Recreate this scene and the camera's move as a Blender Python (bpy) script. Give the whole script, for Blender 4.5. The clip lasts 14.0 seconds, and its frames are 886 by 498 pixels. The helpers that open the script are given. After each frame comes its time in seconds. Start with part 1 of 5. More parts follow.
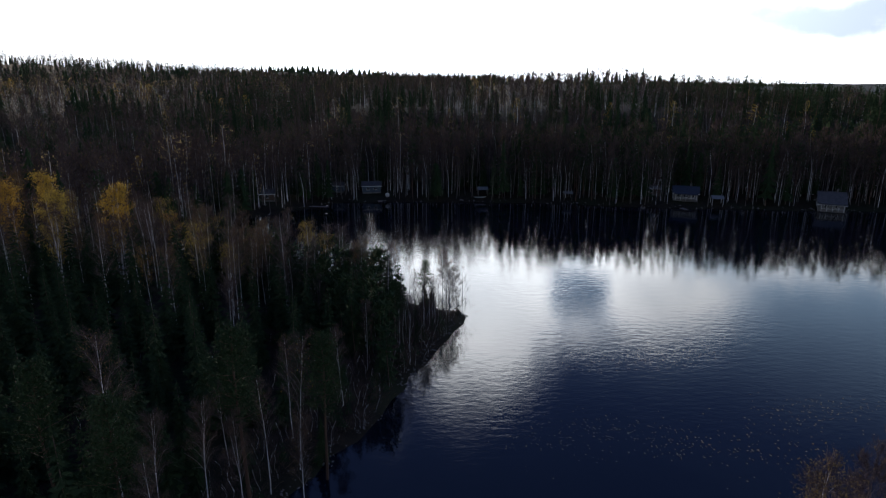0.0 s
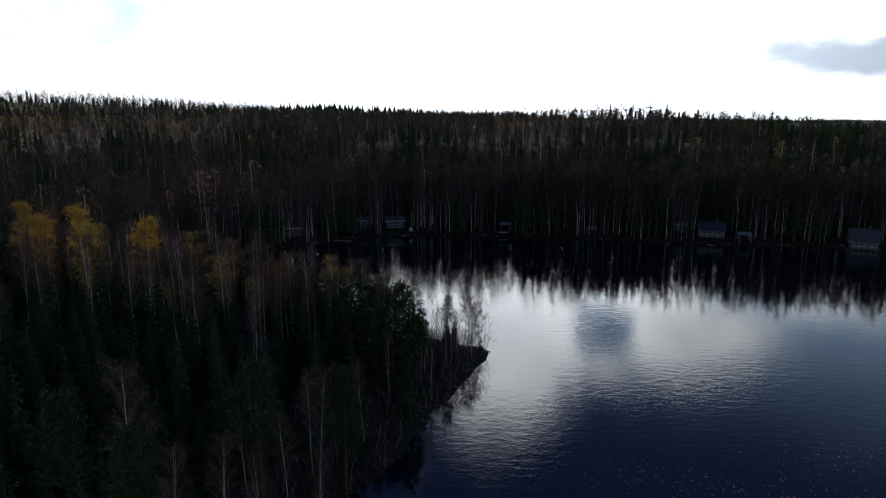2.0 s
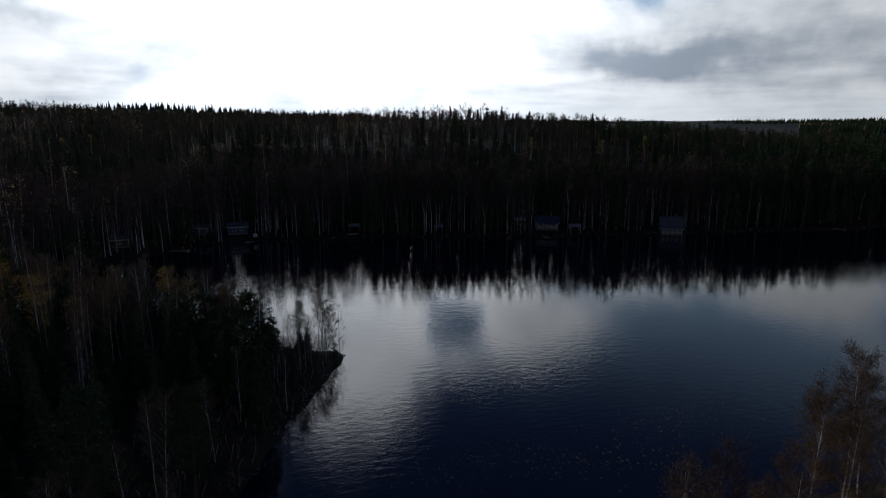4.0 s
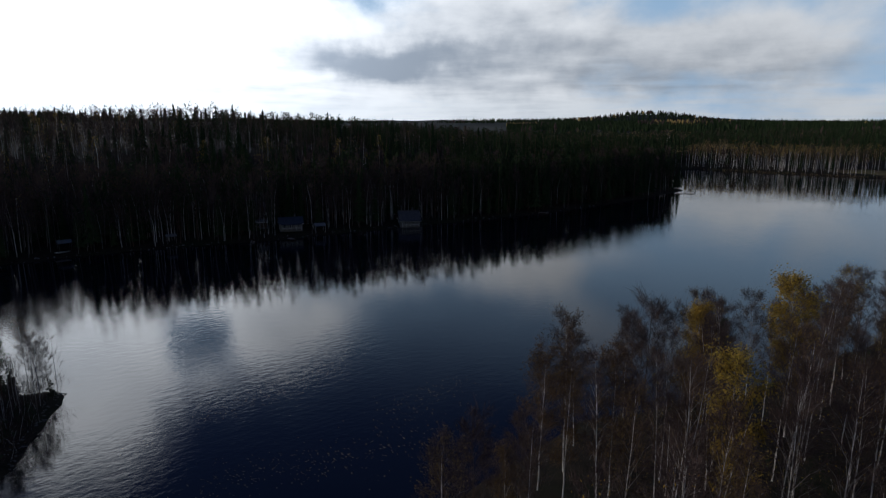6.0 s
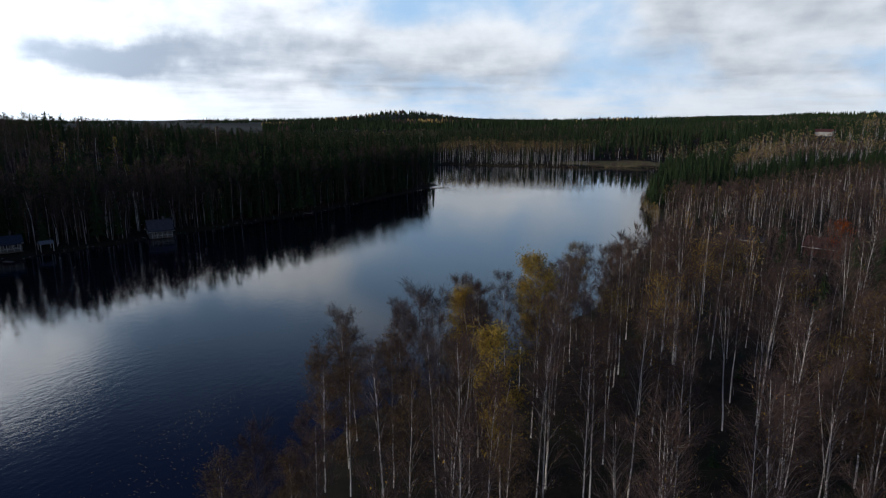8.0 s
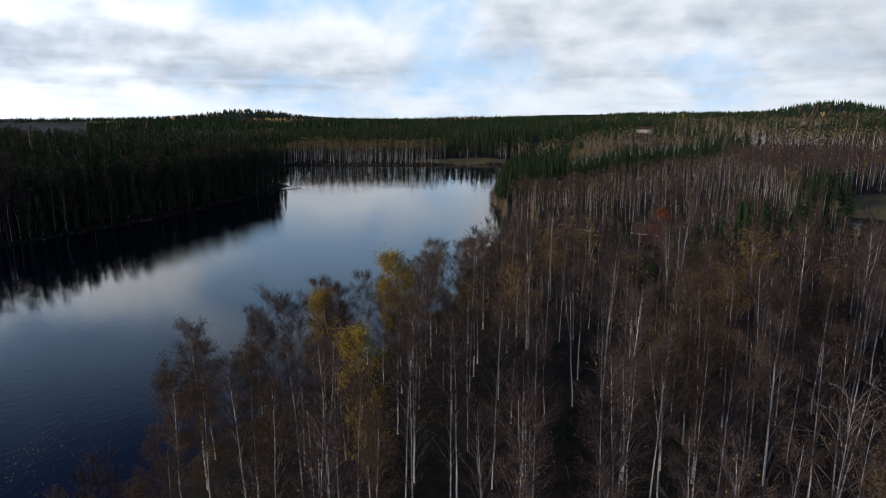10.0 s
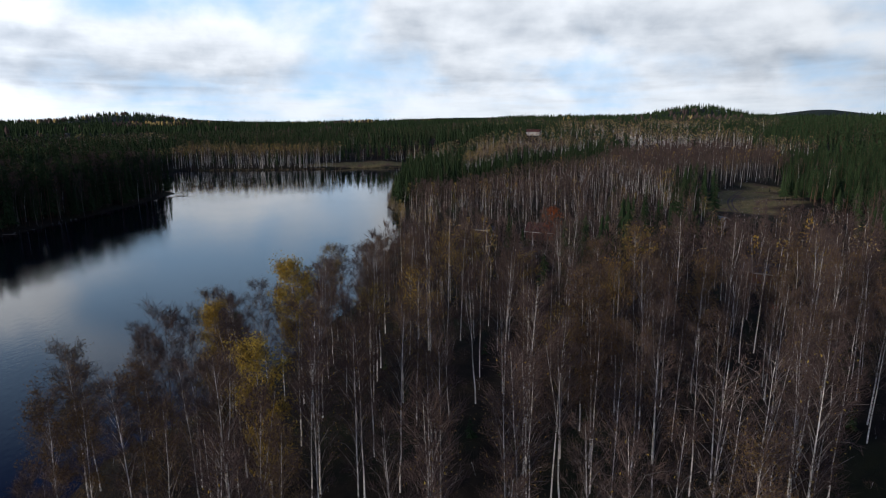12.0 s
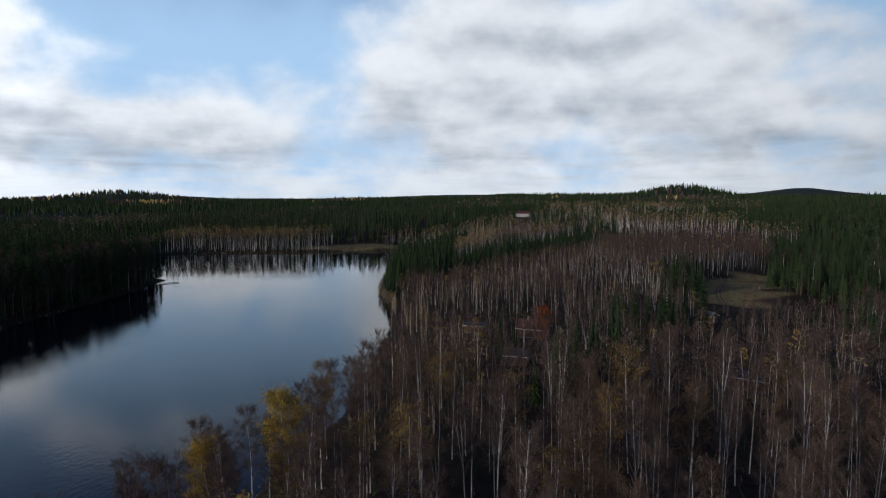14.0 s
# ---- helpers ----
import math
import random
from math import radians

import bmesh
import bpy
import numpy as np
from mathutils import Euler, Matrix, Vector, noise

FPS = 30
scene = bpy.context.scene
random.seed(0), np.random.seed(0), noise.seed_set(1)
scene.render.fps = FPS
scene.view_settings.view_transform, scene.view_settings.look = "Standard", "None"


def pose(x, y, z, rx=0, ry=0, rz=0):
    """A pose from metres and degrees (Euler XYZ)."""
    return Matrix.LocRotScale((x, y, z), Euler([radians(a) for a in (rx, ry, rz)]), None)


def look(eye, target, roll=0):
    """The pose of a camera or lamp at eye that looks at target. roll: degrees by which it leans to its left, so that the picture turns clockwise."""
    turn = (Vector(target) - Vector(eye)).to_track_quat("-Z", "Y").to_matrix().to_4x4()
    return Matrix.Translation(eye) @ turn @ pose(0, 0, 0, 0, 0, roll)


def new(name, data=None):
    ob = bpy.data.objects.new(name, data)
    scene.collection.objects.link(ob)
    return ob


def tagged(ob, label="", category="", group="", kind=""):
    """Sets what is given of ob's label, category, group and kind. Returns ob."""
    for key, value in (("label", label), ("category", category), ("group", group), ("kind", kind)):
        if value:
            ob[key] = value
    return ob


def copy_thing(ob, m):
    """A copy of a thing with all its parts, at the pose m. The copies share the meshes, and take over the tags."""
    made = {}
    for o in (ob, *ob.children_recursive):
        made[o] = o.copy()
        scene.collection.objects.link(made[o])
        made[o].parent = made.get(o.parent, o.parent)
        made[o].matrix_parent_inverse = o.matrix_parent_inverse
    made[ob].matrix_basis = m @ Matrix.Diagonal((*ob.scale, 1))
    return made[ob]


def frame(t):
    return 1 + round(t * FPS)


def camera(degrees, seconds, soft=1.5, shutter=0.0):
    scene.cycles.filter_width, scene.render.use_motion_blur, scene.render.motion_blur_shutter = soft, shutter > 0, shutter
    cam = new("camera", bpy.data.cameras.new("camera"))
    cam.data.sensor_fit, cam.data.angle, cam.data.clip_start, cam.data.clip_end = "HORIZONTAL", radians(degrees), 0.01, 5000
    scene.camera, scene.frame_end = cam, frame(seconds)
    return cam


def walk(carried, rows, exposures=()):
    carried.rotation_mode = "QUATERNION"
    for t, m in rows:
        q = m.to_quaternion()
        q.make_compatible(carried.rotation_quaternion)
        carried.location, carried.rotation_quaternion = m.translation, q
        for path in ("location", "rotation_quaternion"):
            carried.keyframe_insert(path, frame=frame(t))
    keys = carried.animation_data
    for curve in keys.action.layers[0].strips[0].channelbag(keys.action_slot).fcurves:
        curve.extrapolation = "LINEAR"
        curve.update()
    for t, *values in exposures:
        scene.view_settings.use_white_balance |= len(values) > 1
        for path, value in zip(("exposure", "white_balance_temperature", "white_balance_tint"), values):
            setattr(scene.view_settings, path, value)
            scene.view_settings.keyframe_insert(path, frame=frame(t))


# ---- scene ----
# ================= camera =================
cam = camera(72.0, 14.0, soft=1.2)
PATH = [  # seconds, height, pitch, roll, yaw: the drone hovers and turns, then climbs
    (0.0, 40.0, -15.32, -0.1, 0.0), (0.5, 40.0, -15.25, -0.1, 0.53), (1.0, 40.0, -14.94, -0.05, 1.1),
    (1.5, 40.0, -14.07, 0.0, 1.63), (2.0, 40.0, -12.05, 0.0, 2.19), (2.2, 40.0, -11.95, 0.0, 2.1),
    (4.5, 40.0, -11.95, -0.1, -18.43), (5.0, 40.0, -12.0, -0.2, -24.68), (5.5, 40.0, -11.97, -0.15, -30.42),
    (6.0, 40.0, -11.98, -0.07, -36.12), (6.5, 40.0, -11.98, -0.05, -41.23), (7.0, 40.0, -11.98, -0.02, -46.99),
    (7.5, 40.0, -12.0, 0.0, -52.51), (8.0, 40.0, -12.02, 0.06, -58.17), (10.5, 40.0, -12.08, 0.06, -74.8),
    (11.0, 40.0, -11.99, 0.09, -78.01), (11.5, 40.0, -11.9, 0.13, -79.93), (12.0, 40.05, -11.87, 0.15, -81.46),
    (12.5, 40.85, -11.89, 0.12, -82.29), (13.0, 42.8, -11.88, 0.1, -82.31), (13.5, 45.0, -8.82, 0.07, -82.31),
    (14.0, 47.2, -4.89, 0.04, -82.29)]
EXPOSURES = [(0.0, 0.92, 6480, 10), (1.0, 0.80, 6480, 10), (2.2, 0.36, 6480, 10), (4.5, -0.55, 6350, 10), (5.5, -0.40, 6320, 10), (7.0, -0.02, 6250, 10),
             (8.0, 0.22, 6250, 10), (10.5, 0.44, 6300, 10), (12.5, 0.47, 6300, 10), (13.5, 0.46, 6300, 10), (14.0, 0.22, 6280, 10)]
walk(cam, [(t, pose(0, 0, z, 90 + p, r, w)) for t, z, p, r, w in PATH], EXPOSURES)

# ================= sky and sun =================
SUN_AZ, SUN_EL = radians(-40), radians(12)   # clockwise from +y
SUN_DIR = Vector((math.sin(SUN_AZ) * math.cos(SUN_EL), math.cos(SUN_AZ) * math.cos(SUN_EL), math.sin(SUN_EL)))


class Nodes:
    """Short hand for node trees."""

    def __init__(self, tree):
        self.t = tree

    def add(self, kind):
        return self.t.nodes.new(kind)

    def attribute(self, name):
        n = self.add("ShaderNodeAttribute")
        n.attribute_name = name
        return n.outputs["Fac"]

    def put(self, socket, value):
        if isinstance(value, bpy.types.NodeSocket):
            self.t.links.new(value, socket)
        else:
            socket.default_value = value

    def math(self, op, a, b=0.0, clamp=False):
        n = self.add("ShaderNodeMath")
        n.operation, n.use_clamp = op, clamp
        self.put(n.inputs[0], a), self.put(n.inputs[1], b)
        return n.outputs[0]

    def vec(self, op, a, b=(0, 0, 0)):
        n = self.add("ShaderNodeVectorMath")
        n.operation = op
        self.put(n.inputs[0], a), self.put(n.inputs[1], b)
        return n.outputs["Value"] if op in ("DOT_PRODUCT", "LENGTH") else n.outputs["Vector"]

    def noise(self, vector, scale, detail=4.0, rough=0.55, distortion=0.0):
        n = self.add("ShaderNodeTexNoise")
        self.put(n.inputs["Vector"], vector)
        n.inputs["Scale"].default_value, n.inputs["Detail"].default_value = scale, detail
        n.inputs["Roughness"].default_value, n.inputs["Distortion"].default_value = rough, distortion
        return n.outputs["Fac"]

    def span(self, value, a, b, c=0.0, d=1.0, smooth=True):
        n = self.add("ShaderNodeMapRange")
        n.interpolation_type = "SMOOTHSTEP" if smooth else "LINEAR"
        for i, v in enumerate((value, a, b, c, d)):
            self.put(n.inputs[i], v)
        return n.outputs[0]

    def mix(self, fac, a, b, blend="MIX"):
        n = self.add("ShaderNodeMix")
        n.data_type, n.blend_type = "RGBA", blend
        self.put(n.inputs["Factor"], fac)
        self.put(n.inputs[6], a if isinstance(a, bpy.types.NodeSocket) else (*a, 1))
        self.put(n.inputs[7], b if isinstance(b, bpy.types.NodeSocket) else (*b, 1))
        return n.outputs[2]


def heading(az, el):
    a, e = radians(az), radians(el)
    return (math.sin(a) * math.cos(e), math.cos(a) * math.cos(e), math.sin(e))


def build_sky():
    world = bpy.data.worlds.new("sky")
    scene.world = world
    world.use_nodes = True
    world.node_tree.nodes.clear()
    n = Nodes(world.node_tree)
    way = n.vec("NORMALIZE", n.add("ShaderNodeTexCoord").outputs["Generated"])
    sep = n.add("ShaderNodeSeparateXYZ")
    n.put(sep.inputs[0], way)
    up = n.math("MAXIMUM", sep.outputs[2], 0.0)
    sky = n.add("ShaderNodeTexSky")
    sky.sky_type, sky.sun_disc, sky.sun_elevation, sky.sun_rotation = "NISHITA", False, SUN_EL, SUN_AZ
    faint = n.mix(1.0, sky.outputs[0], (0.035, 0.035, 0.035), "MULTIPLY")
    az = n.math("MULTIPLY", n.math("ARCTAN2", sep.outputs[0], sep.outputs[1]), 57.2958)
    el = n.math("MULTIPLY", n.math("ARCSINE", sep.outputs[2]), 57.2958)
    az = n.math("ADD", az, n.math("MULTIPLY", n.math("SUBTRACT", n.noise(way, 9.0, 5.0, 0.55), 0.5), 11.0))
    el = n.math("ADD", el, n.math("MULTIPLY", n.math("SUBTRACT", n.noise(n.vec("ADD", way, (4.0, 1.0, 2.0)), 11.0, 5.0, 0.55), 0.5), 4.5))
    clear = n.mix(n.span(el, 12.0, 29.0), (0.50, 0.75, 1.05), (0.045, 0.085, 0.26))
    blue = n.mix(0.15, clear, faint)

    def patch(a, e, wide, tall, amount):
        """A soft oval in the sky: heading, elevation and half widths in degrees."""
        u = n.math("DIVIDE", n.math("SUBTRACT", az, a), wide)
        v = n.math("DIVIDE", n.math("SUBTRACT", el, e), tall)
        r2 = n.math("ADD", n.math("MULTIPLY", u, u), n.math("MULTIPLY", v, v))
        return n.math("MULTIPLY", n.math("POWER", 2.718, n.math("MULTIPLY", r2, -1.0)), amount)

    def total(items):
        out = 0.0
        for item in items:
            out = n.math("ADD", out, patch(*item))
        return out

    # flat cloud layer seen from below, and heaped clouds with level bases
    low = n.math("DIVIDE", 1.0, n.math("ADD", up, 0.07))
    sc = n.add("ShaderNodeVectorMath")
    sc.operation = "SCALE"
    n.put(sc.inputs[0], n.vec("MULTIPLY", way, (1, 1, 0))), n.put(sc.inputs[3], low)
    layer = n.noise(n.vec("ADD", sc.outputs[0], (3.1, 7.7, 0)), 0.9, 6.0, 0.55, 0.2)
    heap = n.vec("MULTIPLY", way, (1, 1, 1.6))
    puffs = n.noise(heap, 5.0, 7.0, 0.50, 0.15)
    above = n.noise(n.vec("ADD", heap, (0.0, 0.0, 0.045)), 5.0, 7.0, 0.50, 0.15)
    field = n.math("ADD", n.math("MULTIPLY", puffs, 0.76), n.math("MULTIPLY", layer, 0.24))
    # openings and banks in the cloud cover
    openings = total([(55, 10, 6, 2.2, 0.12), (60, 14.5, 9, 3.8, 0.24), (13.5, 18.4, 2.5, 2.0, 0.46), (118, 16, 6, 3, 0.25), (32, 11.3, 6, 1.3, 0.16),
                      (31, 19, 7, 4, 0.14), (29, 25, 9, 5, 0.12), (42, 21, 12, 5, 0.16)])
    banks = total([(3.5, 22, 8, 9, 0.42), (20.5, 19.2, 4.6, 3.2, 0.28), (34, 13.3, 5.0, 2.2, 0.18), (45, 12.5, 4.5, 2.0, 0.16), (95, 10, 24, 8, 0.16), (62, 5.5, 18, 3.2, 0.12), (33, 5.4, 13, 3.0, 0.20), (0, 5, 30, 9, 0.30)])
    banks = n.math("ADD", banks, n.span(el, 5.0, 0.0, 0.0, 0.12))
    cover = n.math("SUBTRACT", n.math("ADD", field, banks), n.math("ADD", openings, n.span(el, 19.0, 28.0, 0.0, 0.26)))
    mask = n.span(cover, 0.37, 0.64)
    # bellies turn grey, heads stay white
    belly = total([(33, 5.4, 10, 1.6, 0.48), (48, 2.8, 11, 1.0, 0.16), (50, 5.6, 8, 1.5, 0.16), (30, 4.6, 6, 1.1, 0.18), (72, 4.0, 14, 1.4, 0.12), (104, 5.0, 20, 3.4, 0.12), (54, 4.0, 9, 1.2, 0.10), (-22, 8, 4, 0.8, 0.2), (96, 12, 9, 4, 0.10)])
    lift = n.math("MULTIPLY", n.math("SUBTRACT", above, puffs), 1.3)
    thick = n.span(n.math("ADD", n.math("ADD", lift, n.math("MULTIPLY", n.math("SUBTRACT", layer, 0.5), 0.40)), n.math("ADD", belly, n.math("MULTIPLY", cover, 0.35))), 0.02, 0.78)
    cloud = n.mix(thick, (0.90, 0.93, 0.965), (0.30, 0.35, 0.42))
    cloud = n.mix(n.span(up, 0.01, 0.05, 0.40, 0.0), cloud, (0.66, 0.73, 0.80))
    body = n.mix(mask, blue, cloud)
    # brighter towards the sun behind the cloud
    to_sun = n.math("MAXIMUM", n.vec("DOT_PRODUCT", way, heading(3, 19)), 0.0)
    halo = n.math("ADD", n.math("MULTIPLY", n.math("POWER", to_sun, 22.0), 1.3), n.math("MULTIPLY", n.math("POWER", to_sun, 5.0), 0.62))
    thin = n.math("MULTIPLY", halo, n.math("ADD", 0.06, n.math("MULTIPLY", mask, 0.94)))
    amount = n.math("ADD", 0.80, n.math("MULTIPLY", thin, 1.7))
    away = n.math("MAXIMUM", n.vec("DOT_PRODUCT", way, heading(190, 10)), 0.0)
    amount = n.math("SUBTRACT", amount, n.math("MULTIPLY", away, 0.50))
    sc2 = n.add("ShaderNodeVectorMath")
    sc2.operation = "SCALE"
    n.put(sc2.inputs[0], body), n.put(sc2.inputs[3], amount)
    bg = n.add("ShaderNodeBackground")
    n.put(bg.inputs["Color"], sc2.outputs[0])
    bg.inputs["Strength"].default_value = 1.0
    n.put(n.add("ShaderNodeOutputWorld").inputs["Surface"], bg.outputs[0])


build_sky()
sun_data = bpy.data.lights.new("sun", "SUN")
sun_data.energy, sun_data.angle, sun_data.color = 1.6, radians(3), (1.0, 0.85, 0.66)
sun = new("sun", sun_data)
sun.matrix_basis = look((0, 0, 300), Vector((0, 0, 300)) - SUN_DIR)


# ================= materials =================
def material(name, build, rough=0.8, spec=0.3, metal=0.0):
    """build(n) gives colour and, if wanted, a height for the bump with its strength and distance."""
    m = bpy.data.materials.new(name)
    m.use_nodes = True
    n = Nodes(m.node_tree)
    p = m.node_tree.nodes["Principled BSDF"]
    p.inputs["Roughness"].default_value, p.inputs["Specular IOR Level"].default_value = rough, spec
    p.inputs["Metallic"].default_value = metal
    colour, *relief = build(n)
    n.put(p.inputs["Base Color"], colour)
    if relief:
        b = n.add("ShaderNodeBump")
        b.inputs["Strength"].default_value, b.inputs["Distance"].default_value = relief[1], relief[2]
        n.put(b.inputs["Height"], relief[0])
        n.put(p.inputs["Normal"], b.outputs[0])
    return m


def tint_of(n):
    return n.math("FRACT", n.math("ADD", n.attribute("tint"), n.add("ShaderNodeObjectInfo").outputs["Random"]))


def ramp3(n, fac, a, b, c):
    return n.mix(n.span(fac, 0.5, 1.0, smooth=False), n.mix(n.span(fac, 0.0, 0.5, smooth=False), a, b), c)


def foliage(name, a, b, c, rough=0.75, through_light=0.0):
    def build(n):
        isl = n.add("ShaderNodeNewGeometry").outputs["Random Per Island"]
        f = n.math("ADD", n.math("MULTIPLY", tint_of(n), 0.7), n.math("MULTIPLY", isl, 0.3))
        return (ramp3(n, f, a, b, c),)
    m = material(name, build, max(rough, 0.85), 0.04)
    if through_light:
        n, p = Nodes(m.node_tree), m.node_tree.nodes["Principled BSDF"]
        t, mix = n.add("ShaderNodeBsdfTranslucent"), n.add("ShaderNodeMixShader")
        n.put(t.inputs["Color"], p.inputs["Base Color"].links[0].from_socket)
        mix.inputs[0].default_value = through_light
        n.put(mix.inputs[1], p.outputs[0]), n.put(mix.inputs[2], t.outputs[0])
        n.put(m.node_tree.nodes["Material Output"].inputs["Surface"], mix.outputs[0])
    return m


def bark_birch(n):
    co = n.add("ShaderNodeTexCoord").outputs["Object"]
    bands = n.noise(n.vec("MULTIPLY", co, (3, 3, 6)), 1.0, 4, 0.7)
    dark = n.span(bands, 0.50, 0.60)
    grime = n.noise(co, 0.35, 3)
    white = n.mix(n.span(grime, 0.45, 0.78), (0.80, 0.785, 0.76), (0.44, 0.415, 0.395))
    return n.mix(n.math("MULTIPLY", dark, 0.7), white, (0.05, 0.045, 0.042)), bands, 0.4, 0.02


def bark_brown(n):
    co = n.add("ShaderNodeTexCoord").outputs["Object"]
    g = n.noise(n.vec("MULTIPLY", co, (6, 6, 1.5)), 1.0, 5, 0.7)
    return n.mix(g, (0.045, 0.032, 0.026), (0.14, 0.095, 0.07)), g, 0.6, 0.03


def bark_pine(n):
    co = n.add("ShaderNodeTexCoord").outputs["Object"]
    g = n.noise(n.vec("MULTIPLY", co, (5, 5, 2)), 1.0, 5, 0.7)
    return n.mix(g, (0.05, 0.032, 0.024), (0.13, 0.075, 0.05)), g, 0.6, 0.03


M_BIRCH = material("birch_bark", bark_birch, 0.7)
M_BARK = material("brown_bark", bark_brown, 0.9)
M_PINEBARK = material("pine_bark", bark_pine, 0.9)
M_TWIG = foliage("birch_twigs", (0.064, 0.046, 0.043), (0.086, 0.061, 0.056), (0.108, 0.078, 0.067), 0.85)
M_LEAF = foliage("autumn_leaves", (0.40, 0.23, 0.045), (0.45, 0.30, 0.055), (0.38, 0.31, 0.075), 0.7, 0.35)
# pale autumn leaves, colour raised to carry sunlight on the far birches
M_LEAF_PALE_SUNLIT = foliage("pale_sunlit_leaves", (0.48, 0.33, 0.13), (0.56, 0.41, 0.16), (0.50, 0.39, 0.17), 0.75, 0.3)
M_STEM = foliage("grey_stems", (0.11, 0.095, 0.09), (0.16, 0.14, 0.13), (0.25, 0.225, 0.21), 0.8)
M_LIMB = foliage("grey_limbs", (0.22, 0.195, 0.185), (0.29, 0.26, 0.245), (0.36, 0.33, 0.31), 0.8)
M_LEAF_DULL = foliage("faded_leaves", (0.13, 0.080, 0.040), (0.165, 0.110, 0.048), (0.16, 0.120, 0.056), 0.75, 0.35)
M_LEAF_RED = foliage("red_leaves", (0.26, 0.06, 0.015), (0.30, 0.085, 0.018), (0.28, 0.10, 0.02), 0.7, 0.3)
M_SPRUCE = foliage("spruce_needles", (0.018, 0.032, 0.015), (0.026, 0.043, 0.019), (0.034, 0.052, 0.023))
M_PINE = foliage("pine_needles", (0.026, 0.044, 0.019), (0.032, 0.052, 0.023), (0.040, 0.062, 0.027))


def ground_colour(n):
    co = n.add("ShaderNodeTexCoord").outputs["Object"]
    a, b, c = n.noise(co, 0.05, 4), n.noise(co, 0.5, 6, 0.65), n.noise(co, 6.0, 4, 0.7)
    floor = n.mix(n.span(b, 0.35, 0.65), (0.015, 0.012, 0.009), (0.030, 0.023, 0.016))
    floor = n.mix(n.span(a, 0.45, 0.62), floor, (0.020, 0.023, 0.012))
    meadow = n.mix(n.span(b, 0.35, 0.65), (0.24, 0.19, 0.085), (0.13, 0.12, 0.045))
    meadow = n.mix(n.span(n.noise(co, 0.12, 4), 0.5, 0.65), meadow, (0.15, 0.095, 0.06))
    at = n.attribute("meadow")
    far = n.attribute("wooded")
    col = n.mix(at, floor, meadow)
    wood = n.mix(n.span(n.noise(co, 0.004, 6, 0.6), 0.4, 0.6), (0.018, 0.030, 0.026), (0.036, 0.040, 0.032))
    col = n.mix(far, col, wood)
    return col, n.math("ADD", b, n.math("MULTIPLY", c, 0.4)), 0.7, 0.25


M_GROUND = material("forest_floor", ground_colour, 0.95, 0.1)


def water_colour(n):
    co = n.add("ShaderNodeTexCoord").outputs["Object"]
    calm = n.span(n.noise(co, 0.012, 3), 0.40, 0.66, 0.35, 1.0)
    w = n.math("ADD", n.noise(n.vec("MULTIPLY", co, (1.0, 1.7, 1)), 0.55, 3, 0.6), n.math("MULTIPLY", n.noise(co, 2.2, 3, 0.6), 0.30))
    return (0.0030, 0.0052, 0.0105, 1), n.math("MULTIPLY", w, calm), 0.27, 0.12


M_WATER = material("lake_water", water_colour, 0.03, 0.5)
M_WATER.node_tree.nodes["Principled BSDF"].inputs["IOR"].default_value = 1.33


def painted(name, base, wear, rough=0.7):
    def build(n):
        co = n.add("ShaderNodeTexCoord").outputs["Object"]
        g, h = n.noise(n.vec("MULTIPLY", co, (1, 1, 8)), 2.0, 4), n.noise(co, 0.8, 4)
        return n.mix(n.span(n.math("MULTIPLY", n.math("ADD", g, h), 0.5), 0.4, 0.65), base, wear), g, 0.3, 0.01
    return material(name, build, rough)


M_WALL_BLUE = painted("blue_grey_boards", (0.065, 0.09, 0.125), (0.05, 0.07, 0.095))
M_WALL_GREY = painted("weathered_boards", (0.15, 0.145, 0.145), (0.10, 0.095, 0.095))
M_WALL_BROWN = painted("brown_boards", (0.11, 0.07, 0.05), (0.07, 0.05, 0.04))
M_WALL_RED = painted("red_boards", (0.095, 0.030, 0.024), (0.07, 0.026, 0.022))
M_TRIM = painted("white_trim", (0.62, 0.62, 0.60), (0.48, 0.47, 0.45))
M_ROOF = painted("dark_roof", (0.05, 0.05, 0.055), (0.085, 0.08, 0.08), 0.6)
M_ROOF_LIGHT = painted("tin_roof", (0.17, 0.185, 0.20), (0.12, 0.13, 0.14), 0.6)
M_ROOF_BLUE = painted("blue_roof", (0.032, 0.042, 0.065), (0.026, 0.034, 0.052), 0.8)
M_ROOF_RED = painted("red_roof", (0.12, 0.045, 0.038), (0.085, 0.036, 0.032), 0.7)
M_WOOD = painted("grey_planks", (0.20, 0.18, 0.155), (0.12, 0.105, 0.09))
M_HULL = painted("boat_white", (0.62, 0.62, 0.60), (0.45, 0.45, 0.44), 0.4)
M_REDPAINT = painted("red_paint", (0.40, 0.03, 0.03), (0.25, 0.03, 0.03), 0.4)
M_STONE = painted("shore_stone", (0.17, 0.165, 0.16), (0.085, 0.08, 0.078), 0.85)
M_REED = painted("dry_reed", (0.26, 0.20, 0.10), (0.17, 0.12, 0.06), 0.85)
M_PANE = material("window_glass", lambda n: ((0.02, 0.025, 0.03, 1),), 0.05, 0.5)


